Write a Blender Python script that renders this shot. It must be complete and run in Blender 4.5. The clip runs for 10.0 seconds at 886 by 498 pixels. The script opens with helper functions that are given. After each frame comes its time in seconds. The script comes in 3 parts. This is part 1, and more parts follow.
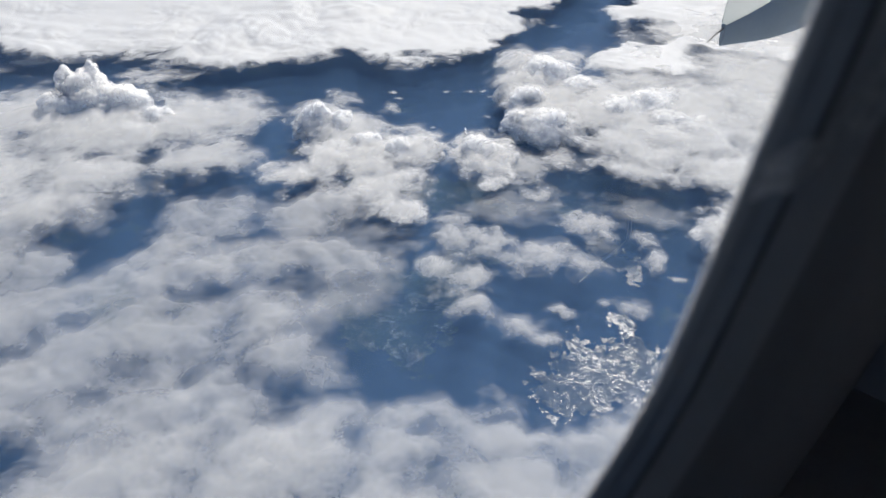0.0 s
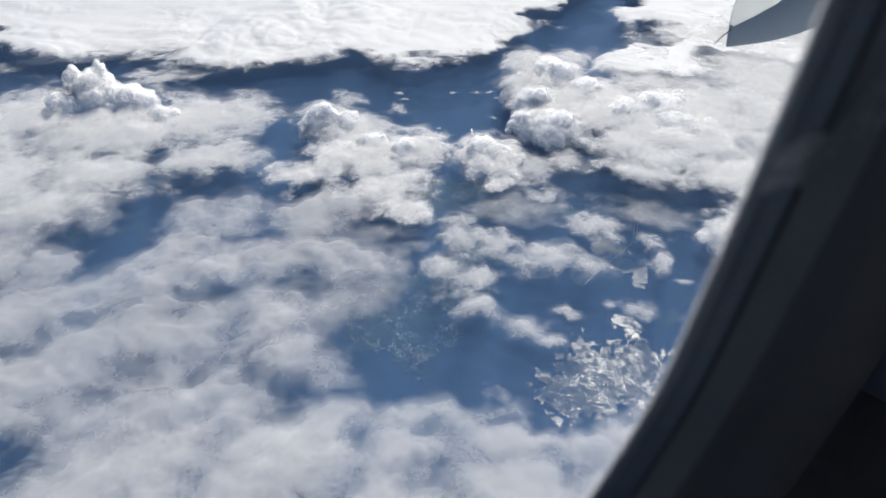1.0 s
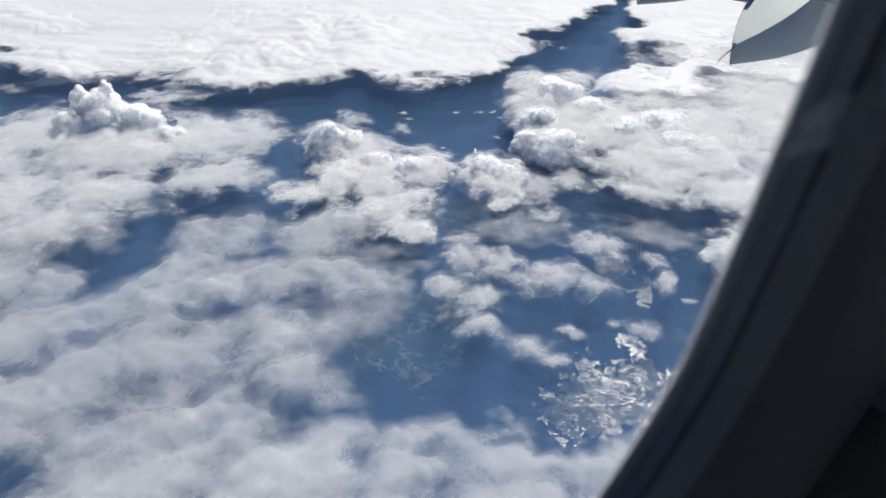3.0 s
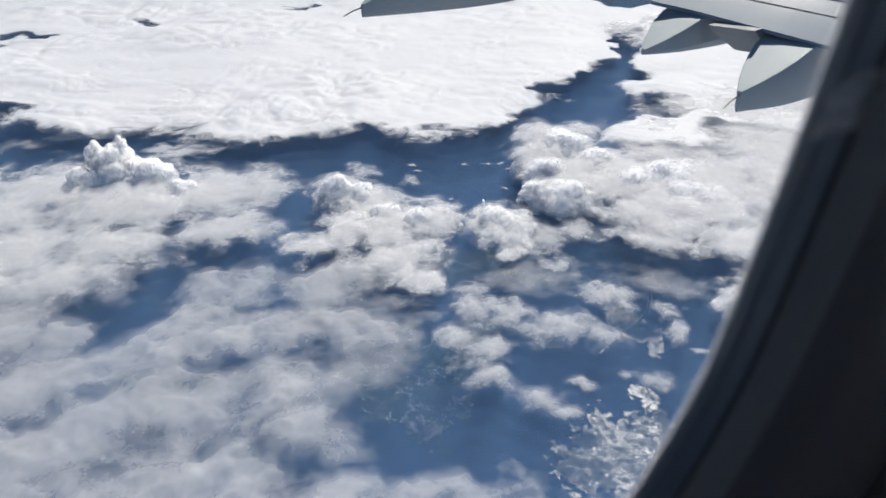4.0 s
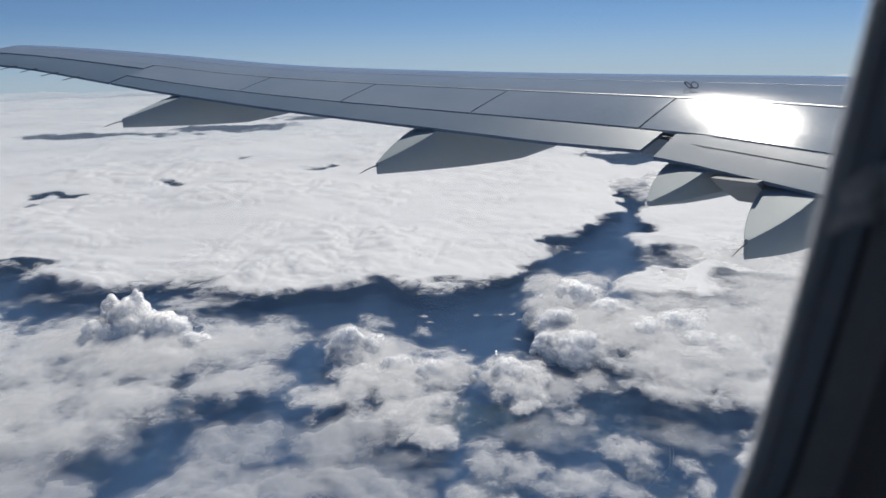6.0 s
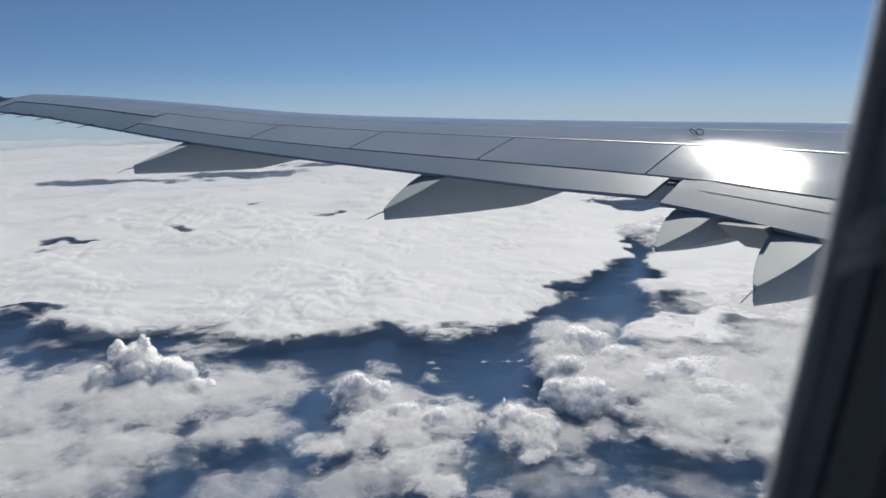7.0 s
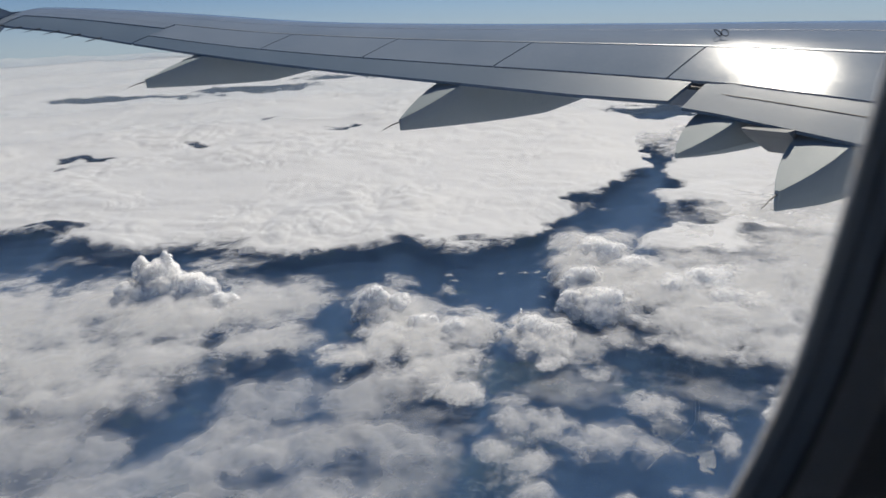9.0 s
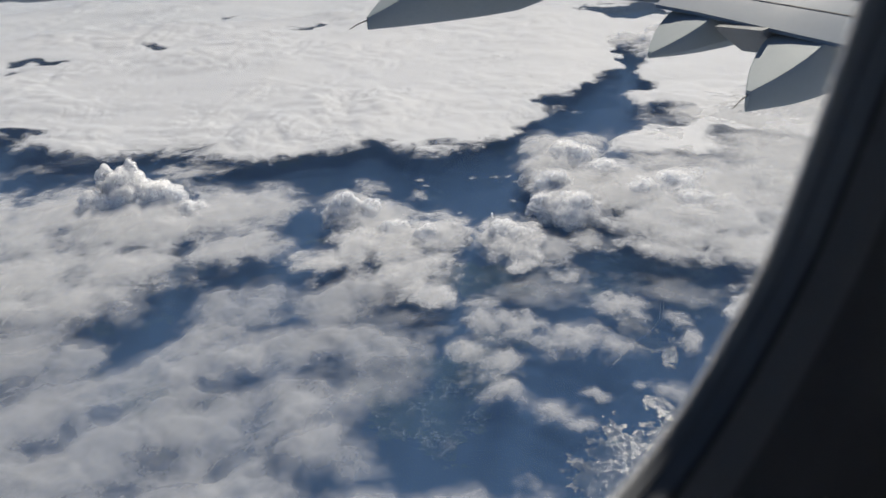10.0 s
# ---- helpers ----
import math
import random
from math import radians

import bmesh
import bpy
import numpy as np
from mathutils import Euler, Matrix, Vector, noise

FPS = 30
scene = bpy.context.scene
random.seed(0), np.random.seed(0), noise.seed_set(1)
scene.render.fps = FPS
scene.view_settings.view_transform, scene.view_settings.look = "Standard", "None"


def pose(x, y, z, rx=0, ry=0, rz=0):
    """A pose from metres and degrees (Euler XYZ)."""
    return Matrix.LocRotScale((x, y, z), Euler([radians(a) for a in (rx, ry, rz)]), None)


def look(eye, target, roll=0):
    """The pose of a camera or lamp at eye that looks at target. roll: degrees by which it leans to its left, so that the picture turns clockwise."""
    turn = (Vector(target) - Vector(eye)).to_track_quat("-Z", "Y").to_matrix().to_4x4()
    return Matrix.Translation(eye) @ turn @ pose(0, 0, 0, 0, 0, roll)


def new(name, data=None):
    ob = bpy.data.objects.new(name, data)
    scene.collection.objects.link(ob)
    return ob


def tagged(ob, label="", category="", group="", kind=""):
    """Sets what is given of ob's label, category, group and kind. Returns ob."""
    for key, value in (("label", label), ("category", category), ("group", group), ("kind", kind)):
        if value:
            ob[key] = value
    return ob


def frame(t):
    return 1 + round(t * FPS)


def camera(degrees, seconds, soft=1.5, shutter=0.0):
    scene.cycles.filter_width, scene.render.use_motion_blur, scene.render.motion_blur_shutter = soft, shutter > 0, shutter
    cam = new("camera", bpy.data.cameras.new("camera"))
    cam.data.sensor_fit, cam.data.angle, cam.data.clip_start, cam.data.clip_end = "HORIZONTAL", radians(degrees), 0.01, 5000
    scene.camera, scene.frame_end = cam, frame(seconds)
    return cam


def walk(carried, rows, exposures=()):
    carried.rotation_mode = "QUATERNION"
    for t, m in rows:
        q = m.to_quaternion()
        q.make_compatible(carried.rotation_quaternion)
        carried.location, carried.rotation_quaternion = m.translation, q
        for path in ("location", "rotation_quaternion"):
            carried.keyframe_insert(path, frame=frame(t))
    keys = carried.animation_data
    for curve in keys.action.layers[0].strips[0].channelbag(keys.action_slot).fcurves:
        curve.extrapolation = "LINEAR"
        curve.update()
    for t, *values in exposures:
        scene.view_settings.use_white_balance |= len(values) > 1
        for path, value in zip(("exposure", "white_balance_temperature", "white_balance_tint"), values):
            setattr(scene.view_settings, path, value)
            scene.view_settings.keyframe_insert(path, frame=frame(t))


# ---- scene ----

# ---- camera ----
cam = camera(63.57, 10.0, 1.5)
TURNS = [(0, -3.30, -32.98, -0.26), (0.5, -3.24, -32.83, -0.34), (1, -2.78, -32.92, -0.26), (1.5, -2.79, -32.65, -0.31),
         (2, -2.85, -32.70, -0.36), (2.5, -2.68, -32.81, -0.30), (4, -2.06, -27.34, 0.51), (4.5, -1.77, -27.36, 0.87),
         (5, -2.20, -23.92, 1.12), (5.5, -1.78, -19.51, 1.42), (6, -1.27, -15.25, 1.16), (7.5, -0.48, -11.38, 1.31),
         (8, 0.0, -11.48, 1.5), (8.5, 0.88, -13.2, 2.32), (9, 0.40, -18.5, 2.35), (9.5, -1.53, -22.99, 2.34),
         (10, -1.99, -26.18, 2.10)]
# the eye sways a few centimetres behind the window: outwards, forward, up
SWAY = [(0, 0.003, 0.020, 0.050), (1, 0.002, 0.016, 0.048), (2.5, 0.002, 0.009, 0.035), (4.5, 0.0, -0.001, -0.008), (5.2, -0.001, 0.0, 0.0),
        (6, -0.003, -0.008, -0.016), (7.7, -0.001, 0.004, -0.020), (8.5, -0.002, -0.002, -0.020), (9, 0.002, -0.010, -0.045), (9.5, 0.003, -0.013, -0.047), (10, 0.006, -0.013, -0.055)]
OUT = Vector((-math.sin(radians(42.6)), math.cos(radians(42.6)), 0))      # from the window towards the wing tip
AHEAD = Vector((math.cos(radians(42.6)), math.sin(radians(42.6)), 0))     # the way the aircraft flies


def eye_at(t):
    o, d, z = (float(np.interp(t, [row[0] for row in SWAY], [row[k] for row in SWAY])) for k in (1, 2, 3))
    return OUT * o + AHEAD * d + Vector((0, 0, z))


walk(cam, [(t, pose(*eye_at(t), 90 + tilt, lean, turn)) for t, turn, tilt, lean in TURNS],
     exposures=[(0.0, 0.19, 6500, 9), (0.5, 0.28, 6500, 9), (2.5, 0.27, 6450, 9), (4.5, 0.19, 6450, 9), (5.5, -0.06, 6450, 9), (7.5, -0.09, 6600, 9), (9.0, -0.17, 6750, 9), (10.0, -0.18, 6750, 9)])

cam.data.dof.use_dof, cam.data.dof.focus_distance, cam.data.dof.aperture_fstop = True, 60.0, 6.0

# ---- light ----
scene.cycles.transparent_max_bounces = 32      # thin cloud lies many layers deep
SUN_TURN, SUN_HEIGHT = 22.0, 46.0      # degrees to the right of +y, degrees up
world = bpy.data.worlds.new("sky")
scene.world = world
world.use_nodes = True
wn, wl = world.node_tree.nodes, world.node_tree.links
sky = wn.new("ShaderNodeTexSky")
sky.sky_type, sky.sun_disc = "NISHITA", False
sky.sun_elevation, sky.sun_rotation = radians(SUN_HEIGHT), radians(SUN_TURN)
sky.altitude, sky.air_density, sky.dust_density, sky.ozone_density = 5000, 1.15, 0.6, 3.8
coord, lift = wn.new("ShaderNodeTexCoord"), wn.new("ShaderNodeVectorMath")
lift.operation, lift.inputs[1].default_value = "ADD", (0, 0, 0.06)   # the horizon lies below eye level at this height
wl.new(coord.outputs["Generated"], lift.inputs[0])
wl.new(lift.outputs[0], sky.inputs["Vector"])
rich = wn.new("ShaderNodeHueSaturation")      # thin dry air above the clouds: a deeper blue
rich.inputs["Saturation"].default_value = 1.06
wl.new(sky.outputs[0], rich.inputs["Color"])
wl.new(rich.outputs[0], wn["Background"].inputs["Color"])
wn["Background"].inputs["Strength"].default_value = 0.073
sun = new("sun", bpy.data.lights.new("sun", "SUN"))
sun.data.energy, sun.data.angle, sun.data.color = 5.0, radians(0.55), (1.0, 0.94, 0.85)
ca, sa = math.cos(radians(SUN_HEIGHT)), math.sin(radians(SUN_HEIGHT))
sun.matrix_basis = look((0, 0, 0), (-math.sin(radians(SUN_TURN)) * ca, -math.cos(radians(SUN_TURN)) * ca, -sa))

# ---- materials ----


class Nodes:
    """A small wrapper to chain shader nodes."""

    def __init__(self, name):
        self.mat = bpy.data.materials.new(name)
        self.mat.use_nodes = True
        self.t = self.mat.node_tree
        self.t.nodes.clear()
        self.out = self.t.nodes.new("ShaderNodeOutputMaterial")
        self.pos = self.t.nodes.new("ShaderNodeTexCoord").outputs["Object"]

    def add(self, kind, **sockets):
        n = self.t.nodes.new("ShaderNode" + kind)
        for key, value in sockets.items():
            s = n.inputs[int(key[1:])] if key[0] == "i" and key[1:].isdigit() else n.inputs[key.replace("_", " ")]
            if hasattr(value, "is_linked"):
                self.t.links.new(value, s)
            else:
                s.default_value = value
        return n

    def noise(self, scale, detail=5.0, rough=0.55, vector=None):
        return self.add("TexNoise", Scale=scale, Detail=detail, Roughness=rough, Vector=vector or self.pos).outputs["Fac"]

    def math(self, op, a, b=0.0):
        n = self.add("Math", i0=a, i1=b)
        n.operation = op
        return n.outputs[0]

    def remap(self, v, a, b, c, d, smooth=False):
        n = self.add("MapRange", Value=v, From_Min=a, From_Max=b, To_Min=c, To_Max=d)
        n.interpolation_type = "SMOOTHSTEP" if smooth else "LINEAR"
        return n.outputs[0]

    def mix(self, fac, a, b):
        n = self.add("MixRGB", Fac=fac, Color1=a, Color2=b)
        return n.outputs[0]

    def bump(self, height, strength, distance):
        return self.add("Bump", Height=height, Strength=strength, Distance=distance).outputs[0]

    def done(self, shader):
        self.t.links.new(shader, self.out.inputs["Surface"])
        return self.mat


def surface(name, low, high, rough, metal=0.0, grain=20.0, stain=2.0, relief=0.0, coat=0.0, gloss=0.5):
    """A solid surface: two colours mixed by grain and broad stains, with uneven gloss and fine relief."""
    k = Nodes(name)
    fine, broad = k.noise(grain, 6), k.noise(stain, 4)
    mixed = k.math("ADD", k.math("MULTIPLY", fine, 0.45), k.math("MULTIPLY", broad, 0.55))
    col = k.mix(k.remap(mixed, 0.3, 0.7, 0, 1), (*low, 1), (*high, 1))
    p = k.add("BsdfPrincipled", Base_Color=col, Metallic=metal, Coat_Weight=coat,
              Roughness=k.remap(mixed, 0.3, 0.7, rough * 0.85, rough * 1.2))
    p.inputs["Specular IOR Level"].default_value = gloss
    if relief:
        k.t.links.new(k.bump(fine, 0.4, relief), p.inputs["Normal"])
    return k.done(p.outputs[0])


def cloud_material(name, scale, low, high, relief=0.25, soften=0.5, passing=0.4, torn=0.5, sheen=0.0, puffs=0.0):
    """Cloud: cover says where it is, dense how thick; ragged noise eats the edges and thins the body. Light spreads inside a cloud, so its shading normals lean upwards."""
    k = Nodes(name)
    cover, dense = k.add("Attribute"), k.add("Attribute")
    cover.attribute_name, dense.attribute_name = "cover", "dense"
    big = k.add("TexNoise", Scale=scale, Detail=9.0, Roughness=0.6, Distortion=0.8, Vector=k.pos).outputs["Fac"]
    fine = k.add("TexNoise", Scale=scale * 4.5, Detail=7.0, Roughness=0.66, Distortion=1.0, Vector=k.pos).outputs["Fac"]
    broad = k.noise(scale * 0.3, 4, 0.5)
    ragged = k.math("ADD", k.math("ADD", k.math("MULTIPLY", big, 0.5), k.math("MULTIPLY", fine, 0.28)), k.math("MULTIPLY", broad, 0.22))
    value = k.math("ADD", cover.outputs["Fac"], k.remap(ragged, 0.32, 0.68, -torn, torn))
    alpha = k.math("MULTIPLY", k.remap(value, low, high, 0, 1, True), dense.outputs["Fac"])
    swell = k.math("ADD", big, k.math("MULTIPLY", fine, 0.35))
    if puffs:      # small rounded heads side by side
        warp = k.add("VectorMath", i0=k.pos, i1=k.add("VectorMath", i0=k.add("TexNoise", Scale=scale * 1.5, Detail=4.0, Vector=k.pos).outputs["Color"], i1=(0.9 / scale,) * 3).outputs[0])
        warp.inputs[1].links[0].from_node.operation = "MULTIPLY"
        for size, share in ((2.2, 0.7), (5.0, 0.4)):
            cell = k.add("TexVoronoi", Scale=scale * size, Vector=warp.outputs[0])
            cell.feature = "SMOOTH_F1"
            cell.inputs["Smoothness"].default_value = 0.25
            swell = k.math("SUBTRACT", swell, k.math("MULTIPLY", cell.outputs["Distance"], puffs * share))
    strength = k.remap(broad, 0.38, 0.62, relief * 0.3, relief * 1.6, True)
    rough = k.bump(swell, strength, 0.3 / scale)
    lean = k.add("VectorMath", i0=rough, i1=(1 - soften,) * 3)
    lean.operation = "MULTIPLY"
    up = k.add("VectorMath", i0=lean.outputs[0], i1=(0, 0, soften))
    norm = k.add("VectorMath", i0=up.outputs[0])
    norm.operation = "NORMALIZE"
    d = k.add("BsdfDiffuse", Color=(0.95, 0.95, 0.95, 1), Normal=norm.outputs[0])
    tr = k.add("BsdfTranslucent", Color=(0.95, 0.95, 0.95, 1), Normal=norm.outputs[0])
    body = k.add("MixShader", Fac=passing, i1=d.outputs[0], i2=tr.outputs[0])
    if sheen:      # droplets throw much light onwards
        body = k.add("MixShader", Fac=sheen, i1=body.outputs[0], i2=k.add("BsdfGlossy", Color=(0.95, 0.95, 0.95, 1), Roughness=0.8, Normal=norm.outputs[0]).outputs[0])
    clear = k.add("BsdfTransparent")
    return k.done(k.add("MixShader", Fac=alpha, i1=clear.outputs[0], i2=body.outputs[0]).outputs[0])


WING = surface("wing_paint", (0.22, 0.275, 0.345), (0.29, 0.345, 0.415), 0.098, 0.0, 30, 1.2, 0.0004, 0.0, 0.5)
FLAP = surface("flap_paint", (0.125, 0.18, 0.25), (0.16, 0.22, 0.30), 0.45, 0.0, 25, 1.5, 0.0006, 0.0, 0.1)
FAIR = surface("fairing_paint", (0.31, 0.36, 0.385), (0.37, 0.42, 0.445), 0.6, 0.0, 18, 1.0, 0.002, 0.0, 0.15)
COVER = surface("cover_paint", (0.20, 0.21, 0.22), (0.26, 0.27, 0.28), 0.6, 0.0, 18, 1.0, 0.001, 0.0, 0.2)
DARK = surface("dark_finish", (0.03, 0.03, 0.035), (0.06, 0.06, 0.065), 0.6, 0, 40, 4)
# paler than the wing paint, for glints painted along panel edges
STRIP = surface("glint_strip", (0.30, 0.33, 0.36), (0.42, 0.44, 0.46), 0.4, 0.1, 25, 3, 0.0004)
LINING = surface("cabin_plastic", (0.56, 0.56, 0.57), (0.63, 0.63, 0.63), 0.55, 0, 300, 12, 0.0004)
SEAL = surface("window_seal", (0.10, 0.105, 0.115), (0.14, 0.145, 0.155), 0.5, 0, 200, 15, 0.0004)
RIM = surface("window_rim", (0.27, 0.29, 0.32), (0.34, 0.36, 0.39), 0.45, 0, 250, 15, 0.0003)
TRIMG = surface("window_trim", (0.40, 0.42, 0.45), (0.48, 0.50, 0.53), 0.45, 0, 250, 15, 0.0003)
# cabin plastic once more, with the shade beyond the surround in its colour
SHADE = surface("shaded_plastic", (0.34, 0.335, 0.335), (0.40, 0.395, 0.395), 0.6, 0, 300, 12, 0.0004)
CARPET = surface("cabin_carpet", (0.30, 0.30, 0.31), (0.38, 0.38, 0.39), 0.9, 0, 200, 10, 0.002)


def ground_material():
    k = Nodes("coast_below")
    land = k.noise(0.008, 9, 0.62)
    field = k.add("TexVoronoi", Scale=0.22, Vector=k.pos).outputs["Color"]
    tone = k.add("SeparateColor", Color=field).outputs[0]
    # the land's green is pushed towards blue-grey: haze put into its colour
    green = k.mix(k.noise(0.15, 6), (0.02, 0.06, 0.09, 1), (0.05, 0.10, 0.11, 1))
    green = k.mix(k.remap(tone, 0.0, 1.0, 0, 0.55), green, (0.09, 0.125, 0.12, 1))
    sea = k.mix(k.noise(0.02, 4), (0.012, 0.045, 0.12, 1), (0.02, 0.06, 0.15, 1))
    col = k.mix(k.remap(land, 0.575, 0.595, 0, 1, True), sea, green)
    shore = k.math("ABSOLUTE", k.math("SUBTRACT", land, 0.585))
    col = k.mix(k.math("MULTIPLY", k.remap(shore, 0.0, 0.005, 1, 0), k.remap(k.noise(0.08, 4), 0.5, 0.6, 0, 0.8)), col, (0.40, 0.40, 0.36, 1))
    p = k.add("BsdfPrincipled", Base_Color=col, Roughness=0.75, Normal=k.bump(k.noise(0.5, 6), 0.2, 0.3))
    p.inputs["Specular IOR Level"].default_value = 0.1
    return k.done(p.outputs[0])


# blue colour on see-through sheets takes the place of light scattered by haze
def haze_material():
    k = Nodes("sea_haze_tint")
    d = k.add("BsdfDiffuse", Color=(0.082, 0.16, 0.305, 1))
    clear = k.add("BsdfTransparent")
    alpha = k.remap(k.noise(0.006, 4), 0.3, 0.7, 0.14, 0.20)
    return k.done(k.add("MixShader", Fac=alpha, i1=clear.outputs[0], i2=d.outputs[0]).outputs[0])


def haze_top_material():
    k = Nodes("upper_haze_tint")
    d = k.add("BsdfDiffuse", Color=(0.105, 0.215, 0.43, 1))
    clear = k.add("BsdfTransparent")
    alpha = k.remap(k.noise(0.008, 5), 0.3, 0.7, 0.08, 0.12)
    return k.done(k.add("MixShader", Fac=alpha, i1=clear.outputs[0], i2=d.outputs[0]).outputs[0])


def water_material(name, wetness):
    """Shallow water and silt: a dull plate laced with open water that throws back the sun, dark ponds and pale banks."""
    k = Nodes(name)
    cover = k.add("Attribute")
    cover.attribute_name = "cover"
    wob = k.noise(0.5, 7, 0.65)
    shore = k.math("ADD", cover.outputs["Fac"], k.remap(wob, 0.3, 0.7, -0.16, 0.16))
    lace = k.math("ABSOLUTE", k.math("SUBTRACT", k.add("TexNoise", Scale=0.34, Detail=6.0, Roughness=0.62, Distortion=0.8, Vector=k.pos).outputs["Fac"], 0.5))
    lace = k.math("MULTIPLY", k.remap(lace, 0.008, 0.022, 1, 0), k.remap(k.noise(0.1, 3), 0.42, 0.56, 0.0, 1.0))
    rim = k.math("MULTIPLY", k.remap(shore, 0.05, 0.22, 1, 0, True), k.remap(k.noise(0.16, 4), 0.45, 0.56, 0.0, 1))
    open_water = k.math("MAXIMUM", k.math("MAXIMUM", rim, lace), k.remap(k.noise(1.1, 6, 0.7), 0.62 - wetness, 0.68 - wetness, 0, 1, True))
    silt = k.mix(k.noise(0.6, 8, 0.7), (0.14, 0.155, 0.145, 1), (0.27, 0.26, 0.235, 1))
    silt = k.mix(k.remap(k.noise(0.3, 5, 0.6), 0.56, 0.62, 0, 0.85, True), silt, (0.03, 0.05, 0.07, 1))
    dull = k.add("BsdfPrincipled", Base_Color=silt, Roughness=0.8, Normal=k.bump(wob, 0.1, 0.3))
    dull.inputs["Specular IOR Level"].default_value = 0.15
    wet = k.add("BsdfPrincipled", Base_Color=(0.20, 0.20, 0.19, 1), Roughness=0.38, Normal=k.bump(k.noise(1.6, 4), 0.03, 0.3))
    wet.inputs["Specular IOR Level"].default_value = 1.0
    glitter = k.add("BsdfGlossy", Color=(1.0, 0.97, 0.92, 1), Roughness=0.38)      # ripples that flash in the sun
    wet = k.add("MixShader", Fac=0.2, i1=wet.outputs[0], i2=glitter.outputs[0])
    body = k.add("MixShader", Fac=open_water, i1=dull.outputs[0], i2=wet.outputs[0])
    alpha = k.remap(k.math("ADD", shore, k.remap(k.noise(1.6, 5, 0.7), 0.3, 0.7, -0.12, 0.12)), 0.03, 0.14, 0, 1, True)
    return k.done(k.add("MixShader", Fac=alpha, i1=k.add("BsdfTransparent").outputs[0], i2=body.outputs[0]).outputs[0])


def land_material():
    k = Nodes("coastal_land")
    field = k.add("SeparateColor", Color=k.add("TexVoronoi", Scale=0.25, Vector=k.pos).outputs["Color"]).outputs[0]
    green = k.mix(k.noise(0.15, 6), (0.02, 0.055, 0.07, 1), (0.05, 0.10, 0.09, 1))
    green = k.mix(k.remap(field, 0, 1, 0, 0.5), green, (0.10, 0.13, 0.11, 1))
    # veins of water, coloured pale where they would glint
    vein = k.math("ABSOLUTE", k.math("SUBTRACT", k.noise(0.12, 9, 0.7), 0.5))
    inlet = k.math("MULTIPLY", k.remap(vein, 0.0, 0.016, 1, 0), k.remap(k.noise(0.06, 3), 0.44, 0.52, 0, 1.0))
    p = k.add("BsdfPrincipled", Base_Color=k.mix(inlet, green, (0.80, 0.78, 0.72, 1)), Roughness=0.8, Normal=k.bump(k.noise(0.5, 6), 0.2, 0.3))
    p.inputs["Specular IOR Level"].default_value = 0.1
    return k.done(p.outputs[0])


LAND = land_material()
GROUND, HAZE = ground_material(), haze_material()
WATER, OPEN_WATER = water_material("shallow_water", 0.02), water_material("open_water", 0.13)

# ---- mesh helpers ----


def part(name, bm, material, parent=None, label="", smooth=False):
    me = bpy.data.meshes.new(name)
    bmesh.ops.recalc_face_normals(bm, faces=bm.faces)
    bm.to_mesh(me)
    bm.free()
    me.materials.append(material)
    if smooth:
        me.shade_smooth()
        if smooth == "edges":
            me.set_sharp_from_angle(angle=radians(35))
    ob = new(name, me)
    ob.parent = parent
    return tagged(ob, label)


def loft(rings, closed=True, caps=True):
    """A skin over rows of points; closed: each row is a loop."""
    bm = bmesh.new()
    rows = [[bm.verts.new(p) for p in ring] for ring in rings]
    n = len(rows[0])
    for a, b in zip(rows, rows[1:]):
        for i in range(n if closed else n - 1):
            j = (i + 1) % n
            bm.faces.new((a[i], a[j], b[j], b[i]))
    if caps and closed:
        bm.faces.new(rows[0])
        bm.faces.new(rows[-1])
    return bm


def thick_sheet(rows, depth):
    """A panel: rows of points, and the same rows set lower by depth."""
    low = [[Vector(p) - Vector((0, 0, depth)) for p in r] for r in rows]
    return loft([list(r) + list(reversed(q)) for r, q in zip(rows, low)])


def tube(points, radius, sides=8, taper=1.0):
    rings = []
    pts = [Vector(p) for p in points]
    for i, p in enumerate(pts):
        way = (pts[min(i + 1, len(pts) - 1)] - pts[max(i - 1, 0)]).normalized()
        q = way.to_track_quat("Z", "Y")
        r = radius * (1 + (taper - 1) * i / (len(pts) - 1))
        rings.append([p + q @ Vector((r * math.cos(a), r * math.sin(a), 0)) for a in np.linspace(0, 2 * math.pi, sides, endpoint=False)])
    return loft(rings)


# ---- numpy noise ----
PERM = np.random.RandomState(7).permutation(512)
GRAD = np.random.RandomState(8).uniform(0, 2 * np.pi, 512)


def perlin(x, y, seed=0):
    xi, yi = np.floor(x).astype(int), np.floor(y).astype(int)
    fx, fy = x - xi, y - yi

    def corner(ix, iy, dx, dy):
        a = GRAD[PERM[(PERM[(ix + seed * 37) % 512] + iy) % 512]]
        return np.cos(a) * dx + np.sin(a) * dy

    u, v = fx * fx * fx * (fx * (fx * 6 - 15) + 10), fy * fy * fy * (fy * (fy * 6 - 15) + 10)
    a = corner(xi, yi, fx, fy) * (1 - u) + corner(xi + 1, yi, fx - 1, fy) * u
    b = corner(xi, yi + 1, fx, fy - 1) * (1 - u) + corner(xi + 1, yi + 1, fx - 1, fy - 1) * u
    return (a * (1 - v) + b * v) * 1.5


def fbm(x, y, size, octaves=5, seed=0, billow=False):
    total, amp = 0.0, 1.0
    for o in range(octaves):
        n = perlin(x / size + 13.7 * o, y / size - 5.1 * o, seed + o)
        total = total + amp * (np.abs(n) * 2 - 0.5 if billow else n)
        amp, size = amp * 0.5, size * 0.5
    return total


